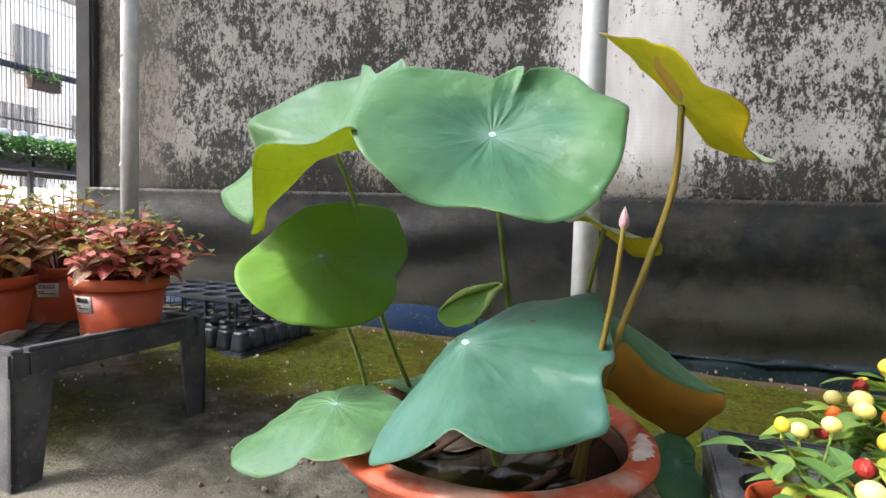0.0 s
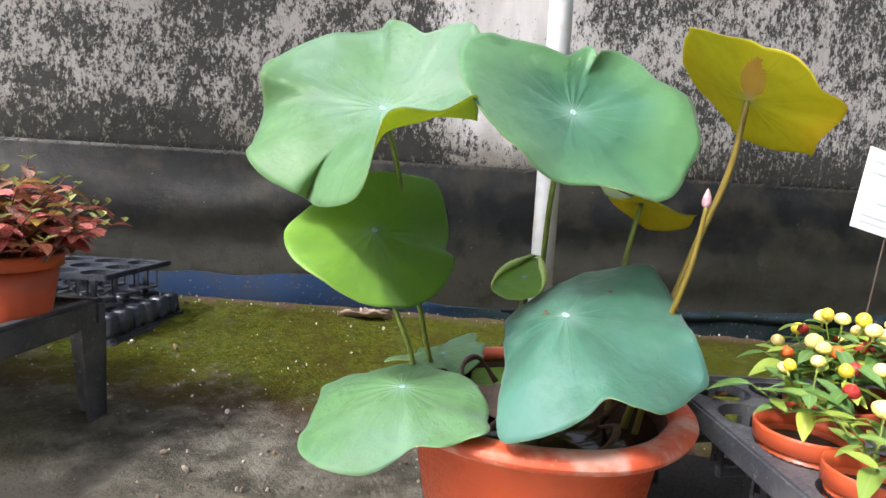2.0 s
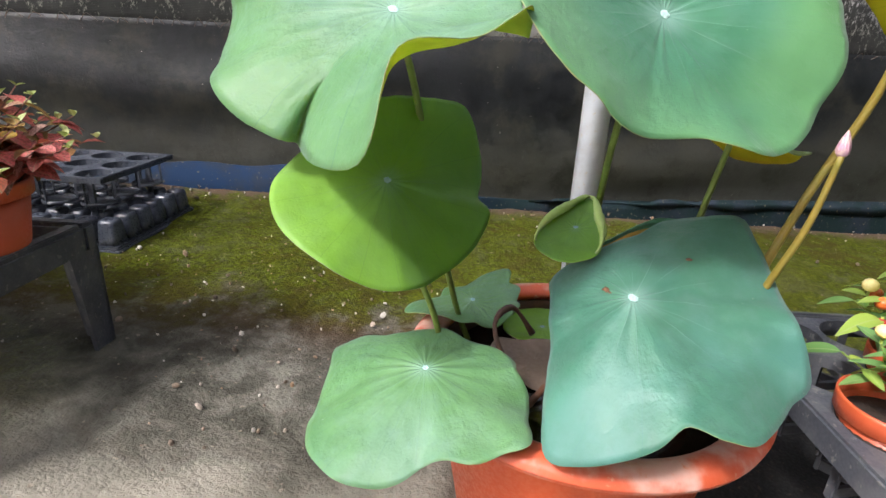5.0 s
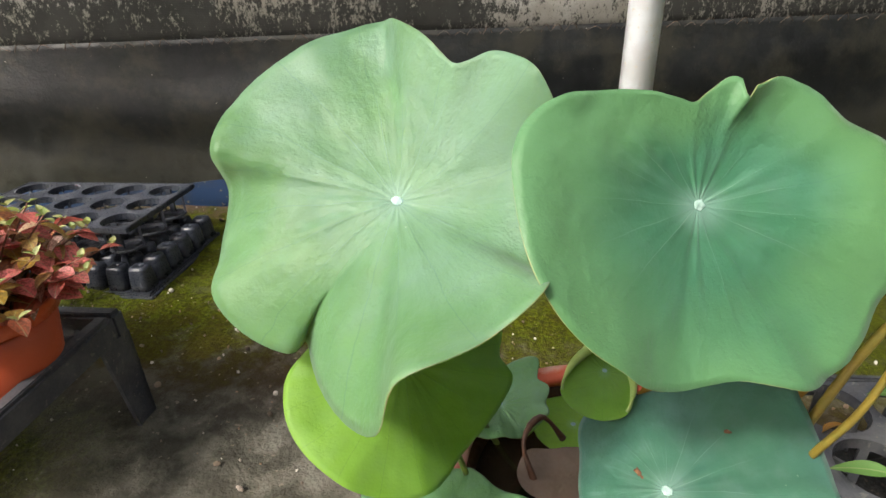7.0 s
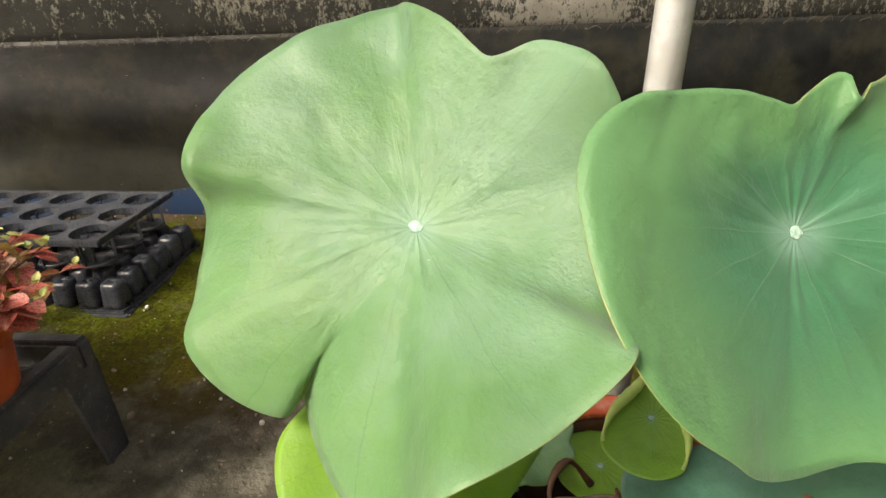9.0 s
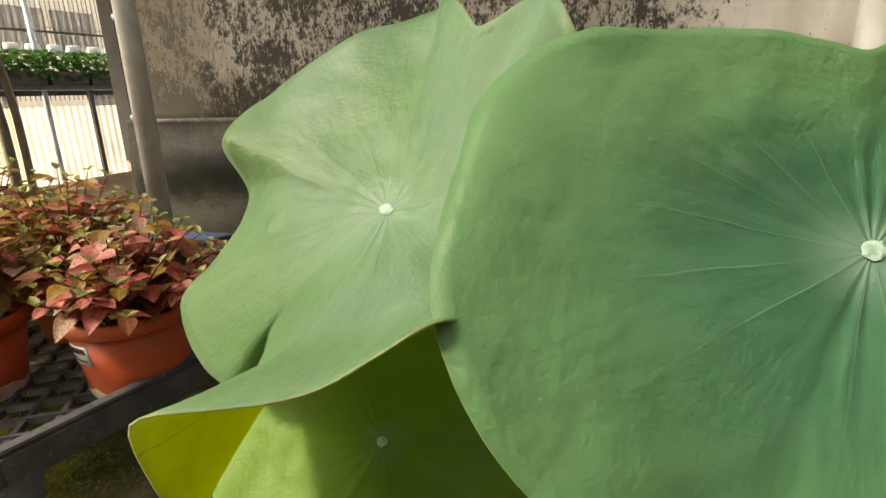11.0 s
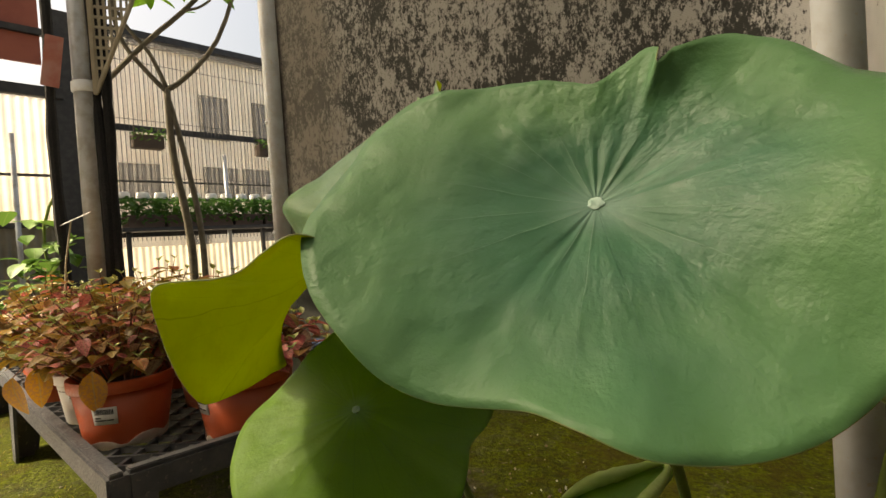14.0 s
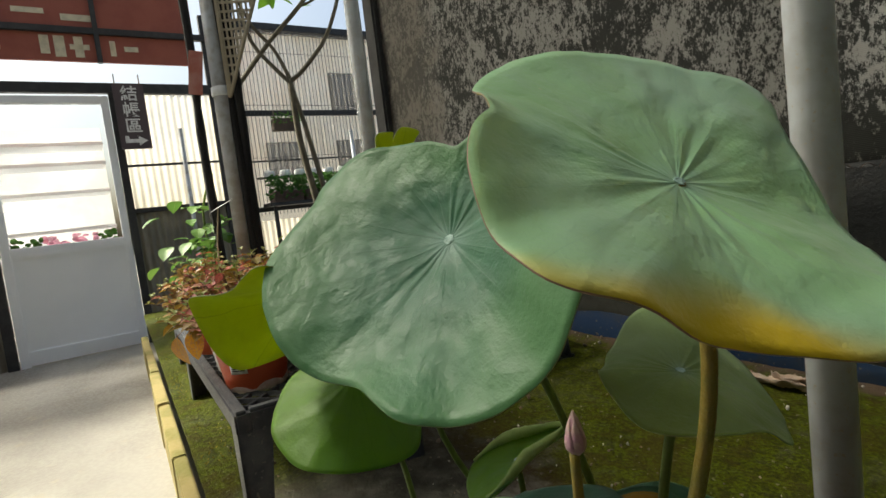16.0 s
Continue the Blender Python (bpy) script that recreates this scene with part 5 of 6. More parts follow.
CARRIER = TRAY @ Matrix.Translation((-0.045, 0.04, 0))
carrier = thing("carrier_tray", CARRIER, "black pot carrier tray with round holes stacked on the seedling tray", "tray")
CZ = 0.285
part("plate", holed_plate(5, 3, 0.112, 0.046, CZ, 0.006), BLACK_PLASTIC, carrier)
for a in ((-0.566, 0.006, -0.006, 0.0), (-0.566, 0.006, 0.336, 0.342), (0.0, 0.006, 0.0, 0.336), (-0.566, -0.56, 0.0, 0.336)):
    part("lip", boxed(*a, CZ - 0.014, CZ + 0.002, bevel=0.002), BLACK_PLASTIC, carrier)
hoop = lathe([(0.041 + 0.003 * math.cos(a), 0.004 * math.sin(a)) for a in [2 * math.pi * k / 8 for k in range(9)]], 20)
hoop0 = None
for i in range(5):
    for j in range(3):
        cx, cy = -(i + 0.5) * 0.112, (j + 0.5) * 0.112
        if hoop0 is None:
            hoop0 = part("cup_ring", hoop, BLACK_PLASTIC, carrier, smooth=True)
            leg0 = part("strut", boxed(-0.003, 0.003, -0.0015, 0.0015, 0, CZ - 0.21), BLACK_PLASTIC, carrier)
            o, g = hoop0, leg0
        else:
            o, g = new("cup_ring", hoop0.data), new("strut", leg0.data)
            o.parent = g.parent = carrier
        o.location = (cx, cy, 0.205)
        for k in range(3):
            if k:
                g = new("strut", leg0.data)
                g.parent = carrier
            a = k * 2.094 + 0.4
            g.matrix_basis = Matrix.Translation((cx + 0.042 * math.cos(a), cy + 0.042 * math.sin(a), 0.2)) @ Matrix.Rotation(a, 4, "Z")
for x in (-0.06, -0.45):
    for y in (0.04, 0.3):
        part("leg", boxed(x - 0.008, x + 0.008, y - 0.004, y + 0.004, TZ + 0.06, CZ - 0.004), BLACK_PLASTIC, carrier)

# a dry curled leaf by the wall
dry = thing("dry_leaf", pose(0.135, 2.1, ground_z(0.135, 2.1) + 0.004, 0, 0, -20), "curled pale brown dry leaf lying on the moss", "leaf")
for x0, y0, half, ln in ((0.0, 0.0, 0.034, 0.1), (0.045, 0.035, 0.03, 0.065)):
    bm = bmesh.new()
    rows = []
    for i in range(21):
        f = i / 10 - 1
        w = half * (1 - abs(f) ** 3.5) * (0.85 + 0.5 * noise.noise((f * 2.2, y0 * 30, 1.0)))
        rows.append([])
        for k in range(11):
            g = k / 5 - 1
            up = 0.005 + 0.02 * abs(g - 0.25) ** 1.4 + 0.014 * noise.noise((f * 2.6, g * 1.9, 4 + y0 * 20)) + 0.006 * noise.noise((f * 8, g * 6, 2.0))
            rows[-1].append(bm.verts.new((x0 + f * ln, y0 + w * g + 0.008 * noise.noise((f * 3, 2.0, y0)), max(0.001, up))))
    for a, b in zip(rows, rows[1:]):
        for k in range(10):
            bm.faces.new((a[k], a[k + 1], b[k + 1], b[k]))
    thick(part("blade", bm, DRY, dry, smooth=True), 0.001)


# ---- small leafy plants ----
def leaf_mesh(length, width, fold=0.35, droop=0.25, rows=8):
    bm = bmesh.new()
    out = []
    for i in range(rows + 1):
        f = i / rows
        w = width * math.sin(math.pi * f ** 0.85) ** 0.8 * (1 - 0.12 * f) if 0 < f < 1 else 0.0006
        y, z = length * f, -droop * length * f * f
        out.append([bm.verts.new((-w, y, z + fold * w)), bm.verts.new((-w * 0.5, y, z + fold * w * 0.4)), bm.verts.new((0, y, z)), bm.verts.new((w * 0.5, y, z + fold * w * 0.4)), bm.verts.new((w, y, z + fold * w))])
    for a, b in zip(out, out[1:]):
        for k in range(4):
            bm.faces.new((a[k], a[k + 1], b[k + 1], b[k]))
    for f in bm.faces:
        f.smooth = True
    return bm


def leaf_data(name, bm, material):
    me = bpy.data.meshes.new(name)
    bm.to_mesh(me)
    bm.free()
    me.materials.append(material)
    return me


POLKA_MESH = [leaf_data("leaf", leaf_mesh(L, W, 0.3, D), POLKA) for L, W, D in ((0.046, 0.018, 0.2), (0.04, 0.016, 0.35), (0.052, 0.02, 0.5), (0.032, 0.013, 0.1))]
GOLD_MESH = [leaf_data("leaf", leaf_mesh(L, W, 0.3, D), POLKA_GOLD) for L, W, D in ((0.04, 0.0145, 0.2), (0.034, 0.013, 0.35), (0.028, 0.011, 0.1))]
TIP_MESH = [leaf_data("leaf", leaf_mesh(L, W, 0.5, 0.1), POLKA_TIP) for L, W in ((0.018, 0.006), (0.014, 0.005))]


def put_leaf(parent, me, at, yaw, pitch, roll=0.0, size=1.0, name="leaf"):
    o = new(name, me)
    o.parent = parent
    o.matrix_basis = Matrix.Translation(at) @ Matrix.Rotation(yaw, 4, "Z") @ Matrix.Rotation(pitch, 4, "X") @ Matrix.Rotation(roll, 4, "Y") @ Matrix.Scale(size, 4)
    return o


def polka_plant(x, y, z, spread, height, shoots, seed, lean=(0, 0), gold=0.5, label="bushy polka dot plant with pink-spotted dark leaves"):
    rnd = random.Random(seed)
    ob = thing("polka_dot_plant", pose(x, y, z), label, "potted plant", "polka dot plants")
    shoots = int(shoots * 1.45)
    for s in range(shoots):
        a, q = s * 2.39996 + rnd.uniform(-0.3, 0.3), math.sqrt((s + 0.5) / shoots)
        top = Vector((spread * q * math.cos(a) + lean[0], spread * q * math.sin(a) + lean[1], height * (1.05 - 0.62 * q * q) * rnd.uniform(0.85, 1.1)))
        pts = bend([(0.25 * top.x * q, 0.25 * top.y * q, -0.01), (0.6 * top.x, 0.6 * top.y, top.z * 0.62), top], 6)
        bm = bmesh.new()
        tube(bm, pts, [0.0022 - 0.0002 * i for i in range(7)], 5)
        part("twig", bm, TWIG, ob)
        nodes = 5 if q > 0.5 else 4
        for k in range(nodes):
            f = 0.42 + 0.58 * k / (nodes - 1)
            p = pts[min(6, int(f * 6 + 0.5))]
            big = 0.98 - 0.4 * (k / (nodes - 1)) ** 2
            for side in (0, math.pi):
                yaw = a + k * 1.57 + side + rnd.uniform(-0.4, 0.4)
                if k == nodes - 1:
                    put_leaf(ob, rnd.choice(TIP_MESH), p, yaw, rnd.uniform(0.3, 0.9), 0, rnd.uniform(0.9, 1.3))
                elif rnd.random() < gold * (0.55 + 0.45 * k / nodes):
                    put_leaf(ob, rnd.choice(GOLD_MESH), p, yaw, rnd.uniform(-0.4, 0.45), rnd.uniform(-0.4, 0.4), rnd.uniform(0.85, 1.25))
                else:
                    put_leaf(ob, rnd.choice(POLKA_MESH), p, yaw, rnd.uniform(-0.5, 0.35), rnd.uniform(-0.4, 0.4), big * rnd.uniform(0.8, 1.15))
    return ob


def plant_pot(x, y, z, r, h, material, label, sticker=None, crust=False, group="plant pots"):
    ob = thing("plant_pot", pose(x, y, z), label, "pot", group)
    part("body", lathe([(r * 0.74, 0.0), (r * 0.75, 0.004), (r * 0.93, h - 0.022), (r * 0.9, h - 0.022), (r * 0.72, 0.006), (0.0, 0.006)], 56), material, ob, smooth=True)
    part("rim", lathe([(r * 0.92, h - 0.026), (r * 0.985, h - 0.024), (r, h - 0.004), (r * 0.99, h), (r * 0.95, h), (r * 0.9, h - 0.02), (r * 0.92, h - 0.026)], 56), material, ob, smooth=True)
    part("soil", lathe([(0.0, h - 0.028), (r * 0.9, h - 0.03), (r * 0.9, h - 0.04), (0.0, h - 0.04)], 32), POT_SOIL, ob, "dark crumbly potting soil", True)
    if crust:
        bm = lathe([(r * 0.742, -0.001), (r * 0.775, 0.012), (r * 0.795, 0.024), (r * 0.792, 0.025), (r * 0.73, 0.0)], 40)
        for v in bm.verts:
            a = math.atan2(v.co.y, v.co.x)
            if v.co.z > 0.01:
                v.co.z *= 0.75 + 0.7 * noise.noise((math.cos(a) * 2.2, math.sin(a) * 2.2, x))
        part("crust", bm, LIME, ob, "white lime crust round the foot", True)
    if sticker is not None:
        az, zc = sticker

        def patch(a0, a1, z0, z1, lift, mt, name, parent):
            bm = bmesh.new()
            rows = []
            for zz in (z0, z1):
                rr = r * (0.75 + 0.18 * zz / (h - 0.022)) + lift
                rows.append([bm.verts.new((rr * math.cos(a0 + (a1 - a0) * k / 6), rr * math.sin(a0 + (a1 - a0) * k / 6), zz)) for k in range(7)])
            for k in range(6):
                bm.faces.new((rows[0][k], rows[0][k + 1], rows[1][k + 1], rows[1][k]))
            return thick(part(name, bm, mt, parent, smooth=True), -0.0004)

        w = 0.027 / r
        st = patch(az - w, az + w, zc - 0.018, zc + 0.018, 0.0008, PAPER, "price_sticker", ob)
        rnd = random.Random(int(x * 100))
        k = -0.8
        while k < 0.75:
            wd = rnd.uniform(0.02, 0.07)
            patch(az + w * k, az + w * (k + wd), zc + 0.003, zc + 0.014, 0.0014, INK, "print_bar", st)
            k += wd + rnd.uniform(0.03, 0.06)
        for zz, k0, k1 in ((-0.004, -0.8, -0.3), (-0.009, -0.8, 0.1), (-0.009, 0.2, 0.7)):
            patch(az + w * k0, az + w * k1, zc + zz - 0.001, zc + zz + 0.0014, 0.0014, INK, "print_bar", st)
    return ob


RED_POT = "brick-red plastic pot with a lime crust on the bench"
for x, y, r, h, mt, sticker, crust, spread, height, shoots, seed, lean in (
        (-0.975, 1.165, 0.104, 0.14, BRICK_PLASTIC, (-1.05, 0.072), True, 0.2, 0.2, 34, 1, (-0.03, 0.0)),
        (-0.71, 1.235, 0.1, 0.14, BRICK_PLASTIC, (-1.95, 0.085), True, 0.17, 0.17, 32, 2, (0.03, 0.01)),
        (-0.98, 1.42, 0.095, 0.14, BRICK_PLASTIC, (-1.3, 0.085), False, 0.19, 0.21, 30, 3, (0.0, 0.02)),
        (-1.2, 1.255, 0.085, 0.12, WHITE_PLASTIC, (-1.1, 0.075), False, 0.19, 0.2, 30, 4, (-0.04, 0.0)),
        (-1.27, 1.5, 0.1, 0.14, BRICK_PLASTIC, None, False, 0.2, 0.24, 30, 5, (0, 0)),
        (-1.5, 1.37, 0.1, 0.14, BRICK_PLASTIC, None, False, 0.19, 0.22, 28, 6, (-0.02, -0.02)),
        (-1.62, 1.62, 0.1, 0.14, BRICK_PLASTIC, None, False, 0.19, 0.22, 22, 7, (0, 0)),
        (-1.95, 1.6, 0.1, 0.14, BRICK_PLASTIC, None, False, 0.2, 0.22, 22, 8, (0, 0))):
    plant_pot(x, y, DECK, r, h, mt, RED_POT if mt is BRICK_PLASTIC else "white plastic pot with a price sticker on the bench", sticker, crust, "pots on the benches")
    polka_plant(x, y, DECK + h - 0.03, spread, height, shoots, seed, lean, 0.15 if seed == 2 else 0.8 if seed in (1, 3) else 0.9)

YM = leaf_data("yellow_leaf", leaf_mesh(0.062, 0.019, 0.2, 0.5), YELLOWED)
for k, (x, y, z, yaw, pitch) in enumerate(((-0.925, 1.066, 0.455, -2.3, -1.4), (-1.12, 1.082, 0.455, -2.0, -1.3), (-1.168, 1.06, 0.435, -2.6, -1.45))):
    hold = thing("withered_leaf", pose(x, y, z), "drooping yellowed leaf of a polka dot plant", "leaf", "withered leaves")
    put_leaf(hold, YM, (0, 0, 0), yaw, pitch, 0.1 * k, 1.35, "blade")
    bm = bmesh.new()
    tube(bm, bend([(0, 0, 0), (0.005, 0.03, 0.02), (0.02, 0.07, 0.005)], 5), 0.0012, 5)
    part("stalk", bm, TWIG, hold)

# ---- pepper plants in their carrier ----
PEP = Matrix.Translation((0.473, 0.918, 0)) @ Matrix.Rotation(math.atan2(0.936, 0.351) - math.pi / 2, 4, "Z") @ Matrix.Translation((0.012, -0.494, 0))
pepper_crate = thing("carrier_crate", PEP, "sturdy black pot carrier with round holes on legs", "tray")
KZ = 0.235
bm = holed_plate(5, 4, 0.12, 0.0545, KZ, 0.007, 28)
ob = part("plate", bm, GREY_PLASTIC, pepper_crate)
ob.matrix_basis = Matrix.Translation((0.608, 0.0, 0))
for a in ((-0.016, 0.008, -0.014, 0.494), (0.608, 0.63, -0.014, 0.494), (0.008, 0.608, -0.014, 0.0), (0.008, 0.608, 0.48, 0.494)):
    part("rail", boxed(*a, KZ - 0.035, KZ + 0.006, bevel=0.004), GREY_PLASTIC, pepper_crate)
cross = None
for i in range(5):
    for j in range(4):
        cx, cy = 0.608 - (i + 0.5) * 0.12, (j + 0.5) * 0.12
        for k in range(3):
            if cross is None:
                cross = part("rib", boxed(-0.06, 0.06, -0.003, 0.003, -0.1, -0.085), GREY_PLASTIC, pepper_crate)
                prong = part("strut", boxed(-0.006, 0.006, -0.002, 0.002, -0.1, -0.004), GREY_PLASTIC, pepper_crate)
                o = cross
            else:
                o = new("rib", cross.data)
                o.parent = pepper_crate
            o.matrix_basis = Matrix.Translation((cx, cy, KZ)) @ Matrix.Rotation(k * 1.047 + 0.2, 4, "Z")
        for k in range(6):
            o = new("strut", prong.data)
            o.parent = pepper_crate
            a = k * 1.047 + 0.2
            o.matrix_basis = Matrix.Translation((cx + 0.0562 * math.cos(a), cy + 0.0562 * math.sin(a), KZ)) @ Matrix.Rotation(a + 1.57, 4, "Z")
for x in (-0.006, 0.3, 0.62):
    for y in (-0.006, 0.487):
        p = PEP @ Vector((x, y, 0))
        part("leg", boxed(x - 0.007, x + 0.007, y - 0.007, y + 0.007, ground_z(p.x, p.y) - 0.01, KZ - 0.01, bevel=0.002), GREY_PLASTIC, pepper_crate)

PEPPER_MESH = [leaf_data("leaf", leaf_mesh(L, W, 0.25, D), PEPPER_LEAF) for L, W, D in ((0.05, 0.011, 0.3), (0.062, 0.0125, 0.5), (0.04, 0.01, 0.2))]


def fruit_data(name, r, tall, material):
    bm = bmesh.new()
    bmesh.ops.create_uvsphere(bm, u_segments=14, v_segments=10, radius=r)
    for v in bm.verts:
        f = v.co.z / r
        v.co.z *= tall
        v.co.x *= 1 - 0.12 * f
        v.co.y *= 1 - 0.12 * f
    for f in bm.faces:
        f.smooth = True
    return leaf_data(name, bm, material)


PALE_STALK = mat("pale_green_stalk", (0.38, 0.45, 0.1), 0.5, 0, (0.3, 0.4, 0.06), 60)
FRUITS = [fruit_data("fruit", 0.0115, 0.85, FRUIT_CREAM), fruit_data("fruit", 0.0095, 1.05, FRUIT_YELLOW), fruit_data("fruit", 0.0095, 0.9, FRUIT_RED), fruit_data("fruit", 0.01, 0.85, FRUIT_ORANGE)]


def pepper_plant(x, y, z, spread, height, shoots, seed, fruits):
    rnd = random.Random(seed)
    ob = thing("pepper_plant", pose(x, y, z), "ornamental pepper plant with cream, yellow and red round fruits", "potted plant", "pepper plants")
    bm = bmesh.new()
    tube(bm, bend([(0, 0, -0.02), (0.004, 0.003, height * 0.3), (0.0, 0.0, height * 0.5)], 6), 0.0038, 8)
    part("trunk", bm, STEM, ob, smooth=True)
    for s in range(shoots):
        a, q = s * 2.39996 + 0.4, math.sqrt((s + 0.5) / shoots)
        top = Vector((spread * q * math.cos(a), spread * q * math.sin(a), height * (1.0 - 0.45 * q * q) * rnd.uniform(0.85, 1.05)))
        pts = bend([(0, 0, height * 0.35), (top.x * 0.55, top.y * 0.55, top.z * 0.75), top], 5)
        bm = bmesh.new()
        tube(bm, pts, 0.0014, 5)
        part("twig", bm, STEM, ob)
        for k in range(4):
            p = pts[(2, 3, 4, 5)[k]]
            put_leaf(ob, rnd.choice(PEPPER_MESH), p, a + k * 2.2 + rnd.uniform(-0.4, 0.4) - 1.57, rnd.uniform(-0.35, 0.45), rnd.uniform(-0.3, 0.3), rnd.uniform(0.75, 1.15))
        if s < fruits:
            kind = (0, 1, 2, 0, 3, 1, 2, 0, 2, 0)[s % 10]
            me, high = FRUITS[kind], 0.011 if kind < 2 else -0.012
            b2 = bmesh.new()
            tube(b2, [top, top + Vector((0.001, 0, max(high, 0.004)))], 0.0019, 6)
            part("fruit_stalk", b2, PALE_STALK, ob)
            o = new("fruit", me)
            o.parent = ob
            o.matrix_basis = Matrix.LocRotScale(top + Vector((0, 0, high + 0.006)), Euler((rnd.uniform(-0.4, 0.4), rnd.uniform(-0.4, 0.4), 0)), Vector((1, 1, 1)) * rnd.uniform(0.85, 1.25))
    return ob


for x, y, sp, ht, sh, seed, fr in ((0.068, 0.18, 0.085, 0.11, 9, 11, 4), (0.188, 0.3, 0.1, 0.15, 28, 12, 26), (0.068, 0.06, 0.075, 0.09, 6, 13, 1), (0.308, 0.3, 0.11, 0.145, 26, 14, 22)):
    x, y, _ = PEP @ Vector((x, y, 0))
    plant_pot(x, y, 0.178, 0.066 if seed != 13 else 0.052, 0.094, BRICK_PLASTIC, "small brick-red plastic pot standing in the carrier", group="small pots")
    pepper_plant(x, y, 0.246, sp, ht, sh, seed, fr)
pale = thing("fallen_leaf", pose(0.5, 0.78, KZ + 0.004), "shrivelled orange leaf on the carrier", "leaf")
put_leaf(pale, YM, (0, 0, 0.004), 1.2, 0.1, 0.6, 0.6, "blade")

PALE_INK = mat("faded_print", (0.5, 0.55, 0.58), 0.6)
# a white card on a wire stake behind the peppers
card = thing("plant_card", pose(0.742, 0.705, 0.535, 0, 0, -14) @ pose(0, 0, 0, -6, 14, 0), "white plastic price card on a wire stake", "card")
part("card", boxed(-0.075, 0.075, -0.001, 0.001, 0, 0.145, bevel=0.0008), PAPER, card)
for x0, x1, z in ((-0.06, 0.05, 0.012), (-0.06, 0.02, 0.024), (-0.035, 0.06, 0.05), (-0.06, 0.06, 0.1), (-0.06, 0.06, 0.12)):
    part("print_bar", boxed(x0, x1, -0.0016, -0.001, z, z + 0.004), PALE_INK, card)
bm = bmesh.new()
tube(bm, [(0, 0.0025, 0.06), (0.004, 0.003, -0.1), (0.01, 0.004, -0.3)], 0.0015, 6)
part("stake", bm, WIRE, card)


# ---- the far side: ribbed sheet screen, shop door, signs ----
SCREEN = Matrix.Translation((-4.38, 2.315, -0.14)) @ Matrix.Rotation(math.atan2(0.9435, 0.331), 4, "Z")


def on_screen(ob):
    ob.matrix_world = SCREEN
    return ob


def ribbed(x0, x1, z0, z1, y, pitch=0.055, deep=0.008):
    """A sheet with upright ribs."""
    bm = bmesh.new()
    n = int((x1 - x0) / pitch * 6)
    lo, hi = [], []
    for i in range(n + 1):
        x = x0 + (x1 - x0) * i / n
        yy = y + deep * math.sin((x - x0) / pitch * 2 * math.pi)
        lo.append(bm.verts.new((x, yy, z0)))
        hi.append(bm.verts.new((x, yy, z1)))
    for i in range(n):
        bm.faces.new((lo[i], lo[i + 1], hi[i + 1], hi[i]))
    return bm


def setting(name, bm, material, label, category, smooth=False):
    ob = on_screen(mesh_ob(name, bm, material, smooth))
    return tagged(ob, label, category, kind="structure")


screen = on_screen(new("wall_west"))
tagged(screen, "screen of cream ribbed translucent sheets on a black frame", "wall", kind="structure")
for x0, x1, z0, z1, mt in ((0.08, 0.84, 1.1, 2.06, CREAM_SHEET), (0.08, 0.84, 0.0, 1.1, MURKY_SHEET), (-4.5, -0.86, 1.1, 2.06, CREAM_SHEET), (-4.5, -0.86, 0.0, 1.1, MURKY_SHEET), (1.05, 4.2, 0.9, 2.68, CLEAR_SHEET), (1.05, 4.2, 0.0, 0.9, CREAM_SHEET)):
    part("panel", ribbed(x0, x1, z0, z1, 0.02), mt, screen, smooth=True)
for a in ((0.03, 0.085, -0.02, 0.03, 0, 2.1), (0.8, 1.08, 0.0, 0.05, 0, 2.75), (-0.9, -0.83, -0.02, 0.03, 0, 2.1), (-4.5, 0.86, -0.03, 0.03, 2.06, 2.14), (0.08, 0.82, -0.01, 0.015, 1.465, 1.485), (0.08, 0.82, -0.015, 0.02, 1.085, 1.125),
          (1.05, 4.2, -0.02, 0.015, 1.87, 1.92), (1.05, 4.2, -0.015, 0.015, 1.445, 1.46), (1.05, 4.2, -0.03, 0.03, 2.66, 2.72), (1.05, 4.2, -0.03, 0.02, 0.985, 1.03), (-4.5, 0.86, -0.03, 0.02, 2.52, 2.57), (0.0, 0.035, -0.035, 0.02, 2.3, 3.1)):
    part("frame_bar", boxed(*a, bevel=0.004), FRAME, screen)
grid = bmesh.new()
for i in range(90):
    x = 1.09 + 0.0345 * i
    box(grid, x - 0.0022, x + 0.0022, -0.042, -0.038, 0.95, 2.66)
for i in range(4):
    z = 1.0 + 0.48 * i
    box(grid, 1.08, 4.18, -0.047, -0.043, z - 0.002, z + 0.002)
part("wire_grid", grid, FRAME, screen, "fine black wire grid before the clear sheets")
part("sign_board", boxed(-4.5, 0.74, 0.0, 0.03, 2.31, 3.3), RED_BOARD, screen, "faded rust-red board over the door")
board = screen.children[-1]
for x0, x1, z0, z1 in ((-0.36, -0.3, 2.36, 2.5), (-0.27, -0.2, 2.34, 2.5), (-0.17, -0.04, 2.4, 2.44), (-0.14, -0.08, 2.34, 2.5), (0.1, 0.14, 2.36, 2.48), (0.2, 0.3, 2.4, 2.44), (-0.5, -0.3, 2.66, 2.7), (-0.2, 0.0, 2.62, 2.67), (-0.9, -0.6, 2.38, 2.45)):
    part("lettering_bar", boxed(x0, x1, -0.004, 0.0, z0, z1), CREAM_INK, board)

